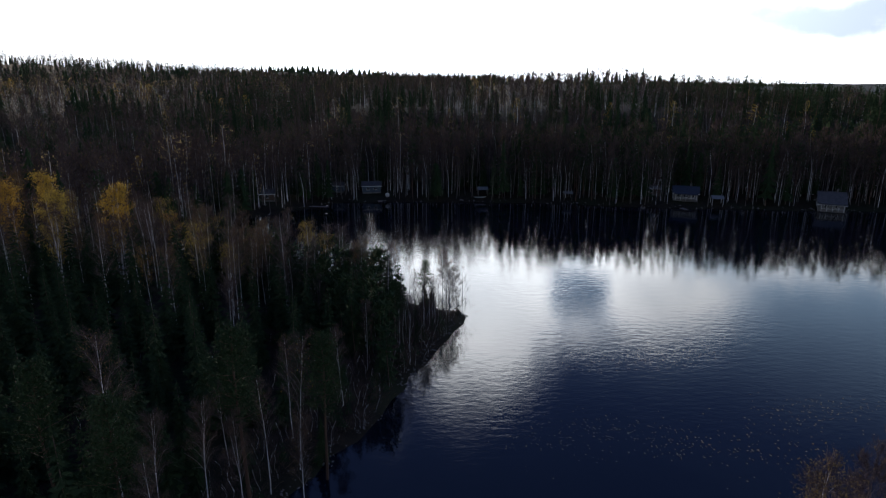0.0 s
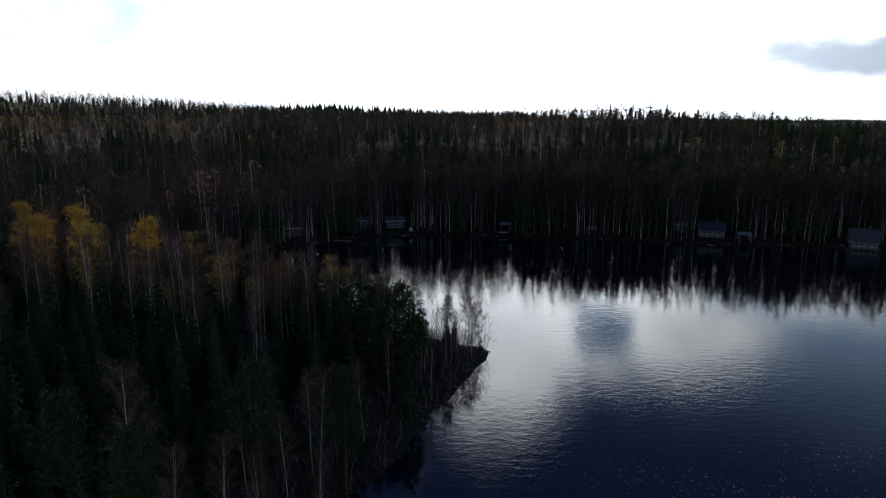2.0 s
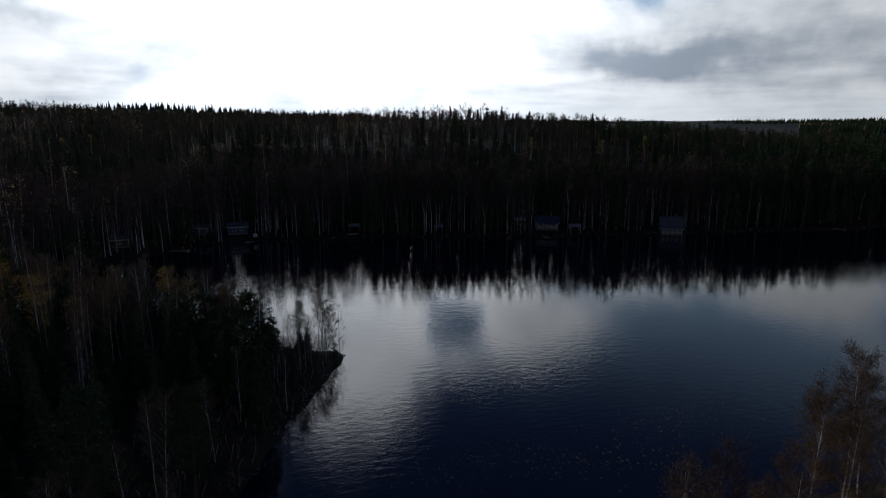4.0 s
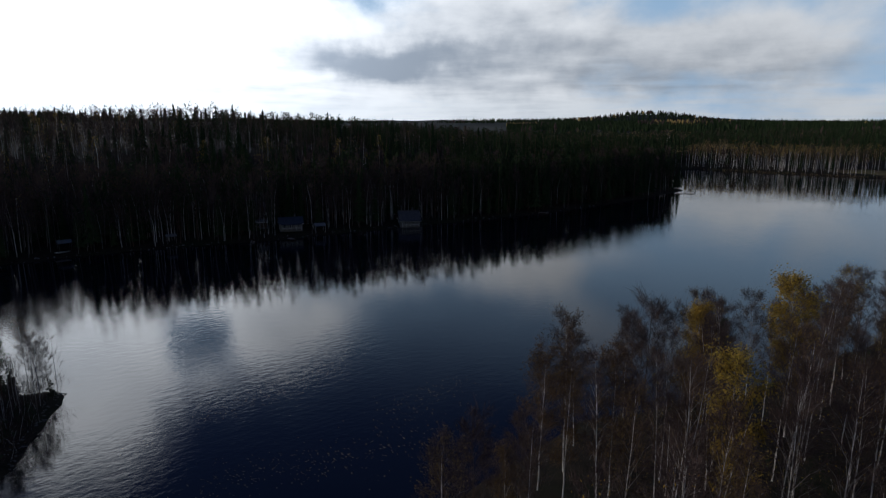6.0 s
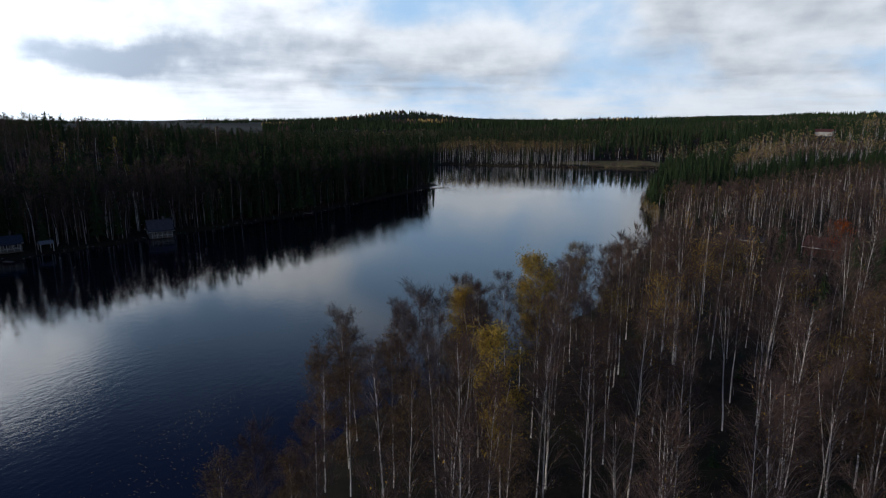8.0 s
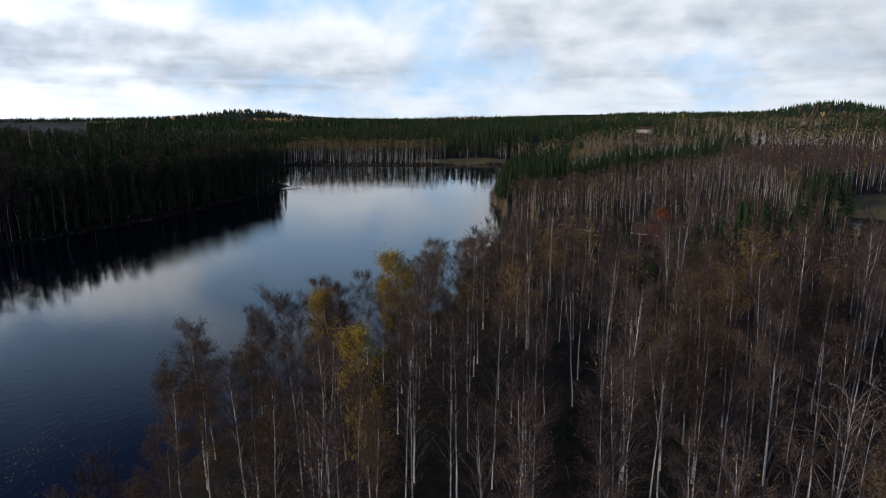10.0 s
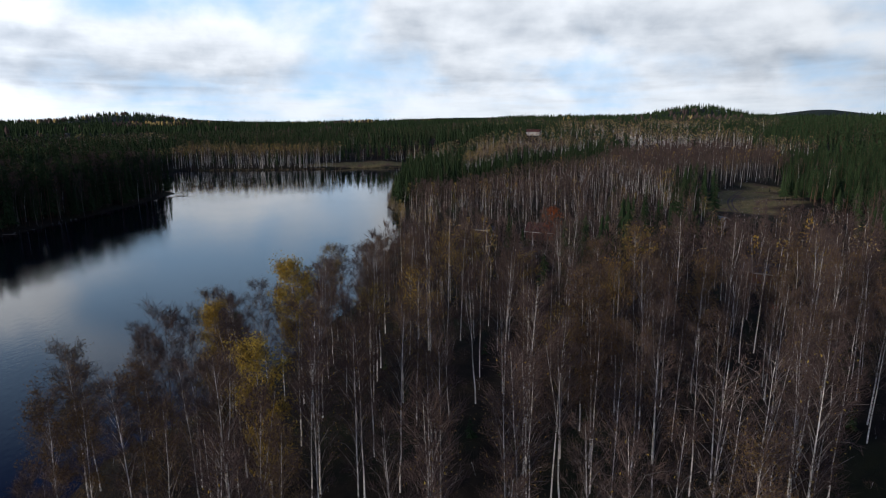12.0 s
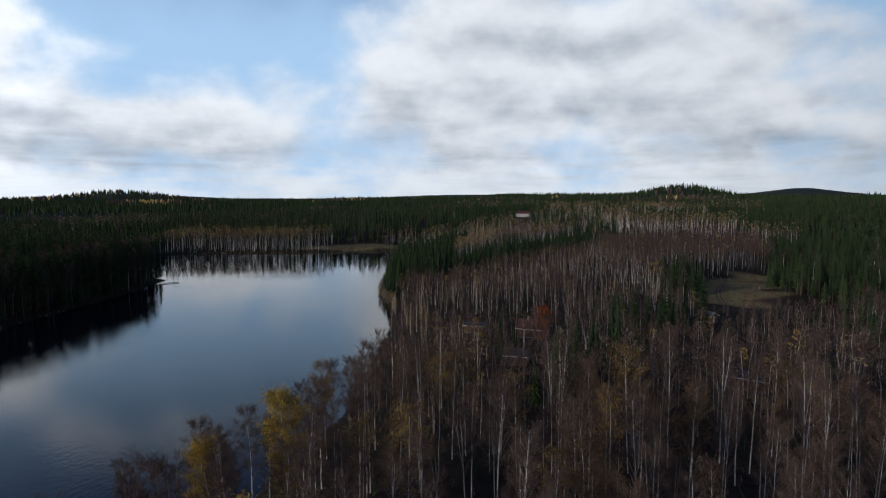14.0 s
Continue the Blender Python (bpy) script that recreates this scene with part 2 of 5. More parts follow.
# ================= ground and lake =================
SHORE = [  # the lake's edge, clockwise from the wooded point
    (4, 101), (-3, 83), (-7, 73), (-10, 64), (-16, 53), (-18, 42), (-8, 35), (8, 33), (22, 37), (36, 45), (48, 48),
    (60, 49), (75, 45), (90, 41), (105, 39), (125, 38), (150, 40), (180, 44), (205, 46), (232, 51), (262, 58), (280, 68),
    (334, 78), (400, 88), (480, 101), (553, 99), (556, 108), (523, 117), (518, 150), (497, 176), (490, 200), (480, 243),
    (472, 285), (450, 300), (400, 285), (350, 240), (318, 203), (270, 194), (233, 191), (192, 188), (146, 192), (110, 195),
    (68, 199), (30, 207), (-16, 208), (-36, 207), (-46, 195), (-62, 178), (-84, 160), (-60, 138), (-35, 122), (-12, 110)]


def shore_distance(x, y):
    """Metres to the lake's edge: above 0 on land, below 0 over water."""
    best, inside = np.full(x.shape, 1e9), np.zeros(x.shape, bool)
    for (ax, ay), (bx, by) in zip(SHORE, SHORE[1:] + SHORE[:1]):
        ex, ey = bx - ax, by - ay
        k = np.clip(((x - ax) * ex + (y - ay) * ey) / (ex * ex + ey * ey), 0, 1)
        best = np.minimum(best, np.hypot(x - ax - k * ex, y - ay - k * ey))
        if ay != by:
            inside ^= ((ay > y) != (by > y)) & (x < ax + (y - ay) / (by - ay) * ex)
    best = best + 0.8 * np.sin(x * 0.61 + 1.3 * np.sin(y * 0.33)) * np.cos(y * 0.53) + 0.5 * np.sin(x * 1.7 + y * 1.1)
    return np.where(inside, -best, best)


def ease(v, a, b):
    k = np.clip((v - a) / (b - a), 0, 1)
    return k * k * (3 - 2 * k)


def waves(x, y, size, seed):
    """Smooth uneven field between about -1 and 1."""
    r = np.random.RandomState(seed)
    out = 0
    for i in range(7):
        a, s = r.uniform(0, 6.28), size * r.uniform(0.5, 1.6)
        out = out + np.sin((x * math.cos(a) + y * math.sin(a)) * 6.28 / s + r.uniform(0, 6.28)) / 7 ** 0.5 / 0.75
    return out * 0.55


HILLS = [  # east, north, height, width across, width along, turned by
    (-640, 850, 36, 420, 260, 0), (-300, 1400, 26, 600, 260, 0), (250, 700, 14, 260, 160, 0), (140, 520, 9, 60, 60, 0),
    (2050, 1450, 34, 260, 190, 0), (1960, -480, 40, 170, 150, 0), (4100, -1700, 62, 500, 300, 0), (4500, 470, 38, 300, 700, 0),
    (3600, 2300, 22, 500, 500, 0), (2600, -300, 9, 500, 700, 0), (1300, -700, 7, 300, 350, 0)]


def height(x, y, d=None):
    d = shore_distance(x, y) if d is None else d
    r = np.hypot(x, y)
    land = 0.35 + 1.5 * (1 - np.exp(-np.maximum(d, 0) / 5)) + 0.02 * np.minimum(np.maximum(d, 0), 120)
    across = ease(y - 0.28 * x, 60, 150)                       # north side of the lake
    fall = 1 - ease(x, 150, 330)                               # the ridge runs out towards the point
    steep = ease(d, 4, 120) * (22 - 1 * ease(x, 60, 160)) * (1 - ease(-x, 40, 110)) + ease(d, 10, 330) * 20 * ease(-x, 40, 110)
    ridge = across * (steep * fall + 7 * (1 - fall) * ease(d, 5, 60))
    east = (1 - across) * ease(x, 150, 850) * (1 - 0.6 * ease(y, 60, 250)) * 19 * ease(d, 0, 80)
    plain = ease(r, 700, 3200) * 17
    roll = waves(x, y, 130, 3) * 1.6 * ease(d, 10, 80) + waves(x, y, 900, 4) * 6 * ease(r, 500, 1500)
    z = land + ridge + east + plain + roll
    for hx, hy, h, w, l, a in HILLS:
        z = z + h * np.exp(-((x - hx) / w) ** 2 - ((y - hy) / l) ** 2) * ease(d, 10, 120)
    low = np.exp(-((x - 830) / 270) ** 2 - ((y - 750) / 250) ** 2)
    z = z * (1 - 0.85 * low)
    pond = np.exp(-((x - 900) / 120) ** 2 - ((y - 810) / 90) ** 2)
    z = np.maximum(z, 0.35) * (1 - ease(pond, 0.2, 0.5)) - 1.0 * ease(pond, 0.2, 0.5)
    return np.where(d > 0, z, np.maximum(-5, 0.35 + d * 0.35))


def meadow_at(x, y):
    a = ease(1.2 - np.hypot((x - 286) / 38, (y + 95 + 0.28 * (x - 286)) / 18) + 0.38 * waves(x, y, 30, 8), 0, 0.3)
    b = ease(1.2 - np.hypot((x - 534 + 0.42 * (y - 140)) / 13, (y - 140) / 52) + 0.15 * waves(x, y, 25, 9), 0, 0.3)
    return np.maximum(a, b)


def mesh_object(name, verts, faces, mats, parent=None, index=None, attributes=(), smooth=False):
    """verts: n x 3 array; faces: m x 3 or m x 4 array."""
    me = bpy.data.meshes.new(name)
    verts, faces = np.asarray(verts, np.float32), np.asarray(faces, np.int32)
    k = faces.shape[1]
    me.vertices.add(len(verts)), me.loops.add(faces.size), me.polygons.add(len(faces))
    me.vertices.foreach_set("co", verts.ravel())
    me.loops.foreach_set("vertex_index", faces.ravel())
    me.polygons.foreach_set("loop_start", np.arange(0, faces.size, k, dtype=np.int32))
    if smooth:
        me.polygons.foreach_set("use_smooth", np.ones(len(faces), bool))
    else:
        me.polygons.foreach_set("use_smooth", np.zeros(len(faces), bool))
    for m in mats:
        me.materials.append(m)
    if index is not None:
        me.polygons.foreach_set("material_index", np.asarray(index, np.int32))
    for key, values in attributes:
        me.attributes.new(key, "FLOAT", "POINT").data.foreach_set("value", np.asarray(values, np.float32))
    me.update(calc_edges=True)
    ob = new(name, me)
    ob.parent = parent
    return ob


def axis(lo, hi, fine_lo, fine_hi, step, grow=1.13):
    out, s = list(np.arange(fine_lo, fine_hi, step)), step
    while out[-1] < hi:
        s *= grow
        out.append(out[-1] + s)
    s = step
    while out[0] > lo:
        s *= grow
        out.insert(0, out[0] - s)
    return np.array(out)


gx, gy = np.meshgrid(axis(-4800, 4950, -110, 560, 3.2, 1.065), axis(-4800, 4800, -130, 330, 3.2, 1.065))
gd = shore_distance(gx, gy)
gz = height(gx, gy, gd)
rows, cols = gx.shape
cell = np.arange(rows * cols).reshape(rows, cols)
quads = np.stack([cell[:-1, :-1], cell[:-1, 1:], cell[1:, 1:], cell[1:, :-1]], -1).reshape(-1, 4)
wooded = ease(np.hypot(gx, gy), 900, 1500)
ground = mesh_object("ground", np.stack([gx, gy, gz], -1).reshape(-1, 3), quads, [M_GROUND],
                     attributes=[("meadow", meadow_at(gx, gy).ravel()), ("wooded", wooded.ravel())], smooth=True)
tagged(ground, "dark forest floor with moss, dry grass and low hills", "ground", kind="structure")
water = mesh_object("water", [(-400, -100, 0), (1500, -100, 0), (1500, 1200, 0), (-400, 1200, 0)], [(0, 1, 2, 3)], [M_WATER])
tagged(water, "dark rippled lake water reflecting the clouded sky", "lake", kind="structure")


# ================= tree shapes =================
def unit(v):
    return v / np.maximum(np.linalg.norm(v, axis=-1, keepdims=True), 1e-9)


def slivers(base, way, length, width, r):
    """Thin pointed triangles."""
    side = unit(np.cross(way, r.normal(size=way.shape)))
    v = np.stack([base - side * width[:, None] / 2, base + side * width[:, None] / 2, base + way * length[:, None]], 1)
    return v.reshape(-1, 3), np.arange(3 * len(base)).reshape(-1, 3)


def flakes(centre, size, r, flat=0.0):
    """Small leaf-like triangles with any turn."""
    a = unit(r.normal(size=centre.shape) * (1, 1, 1 - flat))
    b = unit(np.cross(a, r.normal(size=centre.shape)))
    s = size[:, None]
    v = np.stack([centre - a * s * 0.6, centre + b * s * 0.42, centre + a * s * 0.6 - b * s * 0.25], 1)
    return v.reshape(-1, 3), np.arange(3 * len(centre)).reshape(-1, 3)


def tube(line, radii, sides, r):
    """A tapered tube along a line of points."""
    line, n = np.asarray(line, float), len(line)
    d = unit(np.gradient(line, axis=0))
    ref = np.array((0.31, 0.95, 0.0)) if abs(d[0, 2]) > 0.6 else np.array((0, 0, 1.0))
    u = unit(np.cross(d, ref))
    w = np.cross(d, u)
    a = np.arange(sides) * 2 * math.pi / sides
    ring = line[:, None] + (u[:, None] * np.cos(a)[None, :, None] + w[:, None] * np.sin(a)[None, :, None]) * np.asarray(radii)[:, None, None]
    f = []
    for i in range(n - 1):
        for j in range(sides):
            p, q = i * sides + j, i * sides + (j + 1) % sides
            f += [(p, q, q + sides), (p, q + sides, p + sides)]
    return ring.reshape(-1, 3), np.array(f)


def joined(parts):
    vs, fs, n = [], [], 0
    for v, f in parts:
        vs.append(v), fs.append(f + n)
        n += len(v)
    return np.concatenate(vs), np.concatenate(fs)


def birch_shape(seed, tall, wide, leaves, first=0.34, limbs=26, twigs=84, fork=0, bent=0.5, leafsize=0.16, steep=1.6, thick=0.0050):
    """Stem, limbs, twigs and leaves of a birch as four shapes."""
    r = np.random.RandomState(seed)
    zs = np.linspace(0, tall, 9)
    bend = np.cumsum(r.normal(size=(9, 2)) * 0.10 * bent, 0) + np.linspace(0, 1, 9)[:, None] ** 1.5 * r.normal(size=2) * bent
    bend -= bend[0]
    stem = np.column_stack([bend, zs])
    radius = tall * thick
    bark, boughs = [tube(stem, radius * (1 - np.linspace(0, 1, 9) ** 1.1 * 0.93), 6, r)], []
    if fork:
        k = 4
        off = unit(r.normal(size=2))
        second = stem[k:] + np.column_stack([np.linspace(0, 1, 9 - k)[:, None] ** 0.8 * off * wide * 0.5, np.zeros(9 - k)])
        bark.append(tube(second, radius * 0.5 * (1 - np.linspace(0, 1, 9 - k) * 0.9), 5, r))
    tw, lf = [], []
    for i in range(limbs):
        f = first + (0.95 - first) * ((i + r.uniform(0, 0.9)) / limbs) ** 0.9
        g = (f - first) / (1 - first)
        base = np.array([np.interp(f * tall, zs, stem[:, c]) for c in range(3)])
        az = i * 2.4 + r.uniform(-0.6, 0.6)
        out = np.array((math.cos(az), math.sin(az), 0))
        reach = wide * (0.30 + 0.70 * math.sin(math.pi * min(1, 0.30 + 0.68 * g))) * r.uniform(0.6, 1.12)
        up = reach * steep * r.uniform(0.75, 1.25)
        up = min(up, tall * 1.02 - base[2])
        mid = base + out * reach * 0.48 + np.array((0, 0, up * 0.62)) + r.normal(size=3) * 0.08
        end = base + out * reach + np.array((0, 0, up * r.uniform(0.85, 1.0))) + r.normal(size=3) * 0.15
        rad = radius * 0.34 * (1 - 0.55 * g)
        boughs.append(tube(np.array([base, mid, end]), [rad, rad * 0.55, rad * 0.10], 3, r))
        for sub in range(2):
            k0 = r.uniform(0.3, 0.8)
            start = base + (mid - base) * k0 if sub else mid + (end - mid) * k0 * 0.6
            tip = start + (out + r.normal(size=3) * 0.7 + (0, 0, 0.9)) * reach * 0.30
            boughs.append(tube(np.array([start, tip]), [rad * 0.4, rad * 0.08], 3, r))
        k = np.sqrt(r.uniform(0.04, 1, twigs))
        p = np.where(k[:, None] < 0.5, base + (mid - base) * k[:, None] * 2, mid + (end - mid) * (k[:, None] * 2 - 1))
        p = p + r.normal(size=(twigs, 3)) * np.array((0.22, 0.22, 0.25)) * (0.3 + k[:, None]) * (0.4 + 0.22 * wide)
        way = unit(out * 0.40 + r.normal(size=(twigs, 3)) * 0.42 + np.array((0, 0, 0.62)))
        ln = r.uniform(0.45, 1.25, twigs)
        tw.append(slivers(p, way, ln, r.uniform(0.020, 0.042, twigs), r))
        m = int(leaves / limbs * r.uniform(0.3, 1.7) + r.uniform())
        if m:
            pick = r.randint(0, twigs, m)
            c = p[pick] + way[pick] * (ln[pick] * r.uniform(0.2, 1.1, m))[:, None] + r.normal(size=(m, 3)) * 0.22 - np.array((0, 0, 0.10))
            lf.append(flakes(c, r.uniform(0.5, 1.2, m) * leafsize, r))
    return joined(bark), joined(boughs), joined(tw), (joined(lf) if lf else None)


def spruce_shape(seed, tall, wide, whorls, arms, full=True):
    r = np.random.RandomState(seed)
    tops, tips = [], []
    for i in range(whorls):
        g = (i + 0.4) / whorls
        z = tall * (0.08 + 0.90 * g)
        reach = wide * (1 - g) ** 0.8 * r.uniform(0.85, 1.1) + 0.12
        n = max(4, int(arms * (1 - 0.55 * g)))
        a = np.arange(n) * 2 * math.pi / n + r.uniform(0, 6.28) + r.normal(size=n) * 0.25
        out = np.column_stack([np.cos(a), np.sin(a), np.zeros(n)])
        side = np.column_stack([-np.sin(a), np.cos(a), np.zeros(n)])
        ln = reach * r.uniform(0.6, 1.2, n)
        drop = ln * r.uniform(0.35, 0.75, n) * (1 - 0.5 * g)
        base = np.column_stack([np.zeros((n, 2)), z + r.uniform(-0.6, 0.6, n) * tall / whorls]) + out * 0.03
        tip = base + out * ln[:, None] - np.array((0, 0, 1)) * drop[:, None]
        mid = base + out * (ln * 0.55)[:, None] - np.array((0, 0, 1)) * (drop * 0.40)[:, None]
        w = (ln * (0.22 if full else 0.34) + 0.08)[:, None]
        down = np.array((0, 0, 1)) * (ln * 0.25 + 0.08)[:, None]
        v = np.stack([base, mid - side * w - down, tip, mid + side * w - down], 1).reshape(-1, 3)
        q = np.arange(4 * n).reshape(-1, 4)
        tops.append((v, np.concatenate([q[:, [0, 1, 2]], q[:, [0, 2, 3]]])))
        if full:
            for s in (-1, 1):
                for k in (0.25, 0.5, 0.7, 0.9):
                    p = base + (tip - base) * k
                    way = unit(out * 0.45 + side * s * 0.7 - np.array((0, 0, 0.75)) + r.normal(size=(n, 3)) * 0.3)
                    tips.append(slivers(p, way, ln * r.uniform(0.20, 0.40, n) + 0.12, ln * 0.06 + 0.04, r))
    tops.append(tube([(0, 0, tall * 0.93), (0, 0, tall * 1.03)], [0.06, 0.01], 3, r))
    stem = tube([(0, 0, 0), (0, 0, tall * 0.95)], [tall * 0.009, 0.02], 5 if full else 3, r)
    return stem, joined(tops + tips)


def pine_shape(seed, tall, wide, clusters, each, size=0.38):
    r = np.random.RandomState(seed)
    zs = np.linspace(0, tall, 6)
    stem = np.column_stack([np.cumsum(r.normal(size=(6, 2)) * 0.12, 0), zs])
    stem -= stem[0] * (1, 1, 0)
    bark, tufts = [tube(stem, tall * 0.011 * (1 - np.linspace(0, 1, 6) * 0.75), 6 if each > 12 else 3, r)], []
    for i in range(clusters):
        f = 0.52 + 0.47 * (i + r.uniform()) / clusters
        g = (f - 0.52) / 0.48
        base = np.array([np.interp(f * tall, zs, stem[:, c]) for c in range(3)])
        az = i * 2.4
        reach = wide * (0.95 - 0.75 * g ** 1.6) * r.uniform(0.5, 1.1)
        end = base + np.array((math.cos(az) * reach, math.sin(az) * reach, reach * 0.35 + 0.3))
        if each > 12:
            bark.append(tube(np.array([base, (base + end) / 2 + (0, 0, -0.1), end]), [0.05, 0.035, 0.012], 3, r))
        k = r.uniform(0.35, 1.1, each)[:, None]
        c = base + (end - base) * k + r.normal(size=(each, 3)) * np.array((0.42, 0.42, 0.22)) * (0.4 + wide * 0.2)
        way = unit(r.normal(size=(each, 3)) + (0, 0, 0.5) + (end - base) * 0.3)
        tufts.append(slivers(c, way, r.uniform(0.7, 1.3, each) * size * 1.6, r.uniform(0.5, 1.0, each) * size * 0.8, r))
    return joined(bark), joined(tufts)


# ================= single trees =================
def tree_thing(name, parts, label, category, group):
    """parts: (name, shape, material). The tree stands under the world's origin until it is copied."""
    top = new(name)
    tagged(top, label, category, group)
    for part_name, shape, mat in parts:
        if shape is not None:
            mesh_object(part_name, shape[0], shape[1], [mat], top)
    return top


def drop_thing(top):
    for o in (*top.children_recursive, top):
        bpy.data.objects.remove(o)


def land(x, y):
    return float(height(np.array([float(x)]), np.array([float(y)]))[0])


def scatter(lo, hi, step, jitter, seed):
    """A jittered grid of places on dry land."""
    r = np.random.RandomState(seed)
    x, y = np.meshgrid(np.arange(lo[0], hi[0], step), np.arange(lo[1], hi[1], step))
    x, y = x.ravel() + r.uniform(-jitter, jitter, x.size), y.ravel() + r.uniform(-jitter, jitter, x.size)
    d = shore_distance(x, y)
    return x, y, d, r


CLEAR = [  # places kept free of trees: east, north, radius
    (-25.6, 216, 6), (-37.5, 217, 3.5), (82, 204, 7), (72.5, 210, 4), (91, 199, 4), (126, 194, 7), (14, 213, 4), (-93, 217, 5), (-78, 210, 4),
    (-58, 199, 4), (214, -62, 5), (142, -50, 5), (123, -47, 3), (193, -3, 6), (199, 16, 4.5), (160, 2, 4), (757, 4, 20), (308, 200, 4),
    (-25, 211, 5), (205, -57, 4), (900, 810, 150), (820, 740, 90), (740, 670, 70), (680, 615, 55), (745, 4, 20), (730, 4, 16), (205, -62, 6)]


def is_clear(x, y):
    free = meadow_at(x, y) < 0.25
    for cx, cy, cr in CLEAR:
        free &= np.hypot(x - cx, y - cy) > cr
    return free


# ================= near woods, tree by tree =================
NEAR = (16, 108, -58, 52)      # east from, to, north from, to: birches on the near shore
POINT = (-98, 8, 26, 126)      # spruces on the wooded point


def birch_thing(shape, leaf_mat, words, group, kind="birch tree", name="birch_tree", bark=M_BIRCH, limb=M_LIMB):
    stem, boughs, twigs, leaf = shape
    return tree_thing(name, [("trunk", stem, bark), ("branchwork", boughs, limb), ("crown", twigs, M_TWIG), ("foliage", leaf, leaf_mat)],
                      words, kind, group)


birch_kinds = []
for i, (tall, wide, leaves, leaf_mat, fork, words) in enumerate([
        (20.0, 2.3, 420, M_LEAF_DULL, 0, "tall bare white-stemmed birch with purple-brown twigs"),
        (19.0, 2.0, 700, M_LEAF_DULL, 0, "slim nearly bare birch with a few faded leaves"),
        (21.0, 2.5, 150, M_LEAF_DULL, 1, "forked bare birch with pale stems and fine twigs"),
        (18.5, 2.3, 2300, M_LEAF_DULL, 0, "birch with thin brown autumn leaves"),
        (19.5, 2.5, 2600, M_LEAF, 0, "birch still holding yellow autumn leaves"),
        (17.5, 1.9, 260, M_LEAF_DULL, 1, "narrow forked birch almost bare of leaves"),
        (20.5, 2.2, 120, M_LEAF, 0, "straight bare birch with reddish twigs")]):
    birch_kinds.append(birch_thing(birch_shape(40 + i, tall, wide, leaves, fork=fork, first=0.32 + 0.05 * (i % 3), limbs=27 + i % 4, leafsize=0.155),
                                   leaf_mat, words, "birches on the near shore"))
yellow_birch = birch_thing(birch_shape(71, 19.5, 2.7, 7000, first=0.22, limbs=38, leafsize=0.25), M_LEAF,
                           "full birch with golden yellow autumn leaves", "leafy birches by the water")
brown_birch = birch_thing(birch_shape(72, 18.0, 2.5, 4200, first=0.20, limbs=36, leafsize=0.19), M_LEAF_DULL,
                          "bushy birch with thinning brown leaves by the water", "leafy birches by the water")
alder = birch_thing(birch_shape(75, 17.5, 2.6, 300, first=0.20, limbs=40, twigs=100, steep=1.2), M_LEAF_DULL,
                    "bare dark alder with dense purple-grey twigs", "alders by the water", "alder tree", "alder_tree", M_BARK, M_BARK)
aspen = birch_thing(birch_shape(77, 17.0, 4.4, 100, first=0.28, limbs=30, twigs=26, fork=1, steep=1.0, thick=0.0056), M_LEAF_DULL,
                    "bare spreading aspen with pale grey branches", "bare aspens", "aspen tree", "aspen_tree")
maple = birch_thing(birch_shape(78, 11.0, 3.2, 2600, first=0.12, limbs=34, twigs=26, leafsize=0.32, steep=0.9), M_LEAF_RED,
                    "rounded maple with orange-red autumn leaves", "leafy birches by the water", "maple tree", "maple_tree", M_BARK, M_BARK)
spruce_kinds = []
for i, (tall, wide) in enumerate([(17, 2.3), (15, 2.2), (13, 2.0), (18.5, 2.5), (11, 1.8)]):
    stem, needles = spruce_shape(20 + i, tall, wide, 26, 9)
    spruce_kinds.append(tree_thing("spruce_tree", [("trunk", stem, M_BARK), ("crown", needles, M_SPRUCE)],
                                   "dark green pointed spruce with drooping branches", "spruce tree", "spruces on the point"))
pine_kinds = []
for i, (tall, wide) in enumerate([(19, 3.0), (17.5, 2.6), (20, 3.2)]):
    stem, needles = pine_shape(30 + i, tall, wide, 40, 110, 0.20)
    pine_kinds.append(tree_thing("pine_tree", [("trunk", stem, M_PINEBARK), ("crown", needles, M_PINE)],
                                 "tall pine with an open grey-green crown", "pine tree", "pines on the point"))

TAKEN = []


def plant(kind, x, y, size=1.0, turn=0.0, lean=1.0):
    r = random.Random(int(x * 131 + y * 17))
    z = land(x, y) - 0.1
    made = copy_thing(kind, pose(x, y, z, r.uniform(-lean, lean), r.uniform(-lean, lean), turn))
    made.scale = (size * r.uniform(0.92, 1.08), size * r.uniform(0.92, 1.08), size)
    TAKEN.append((x, y))


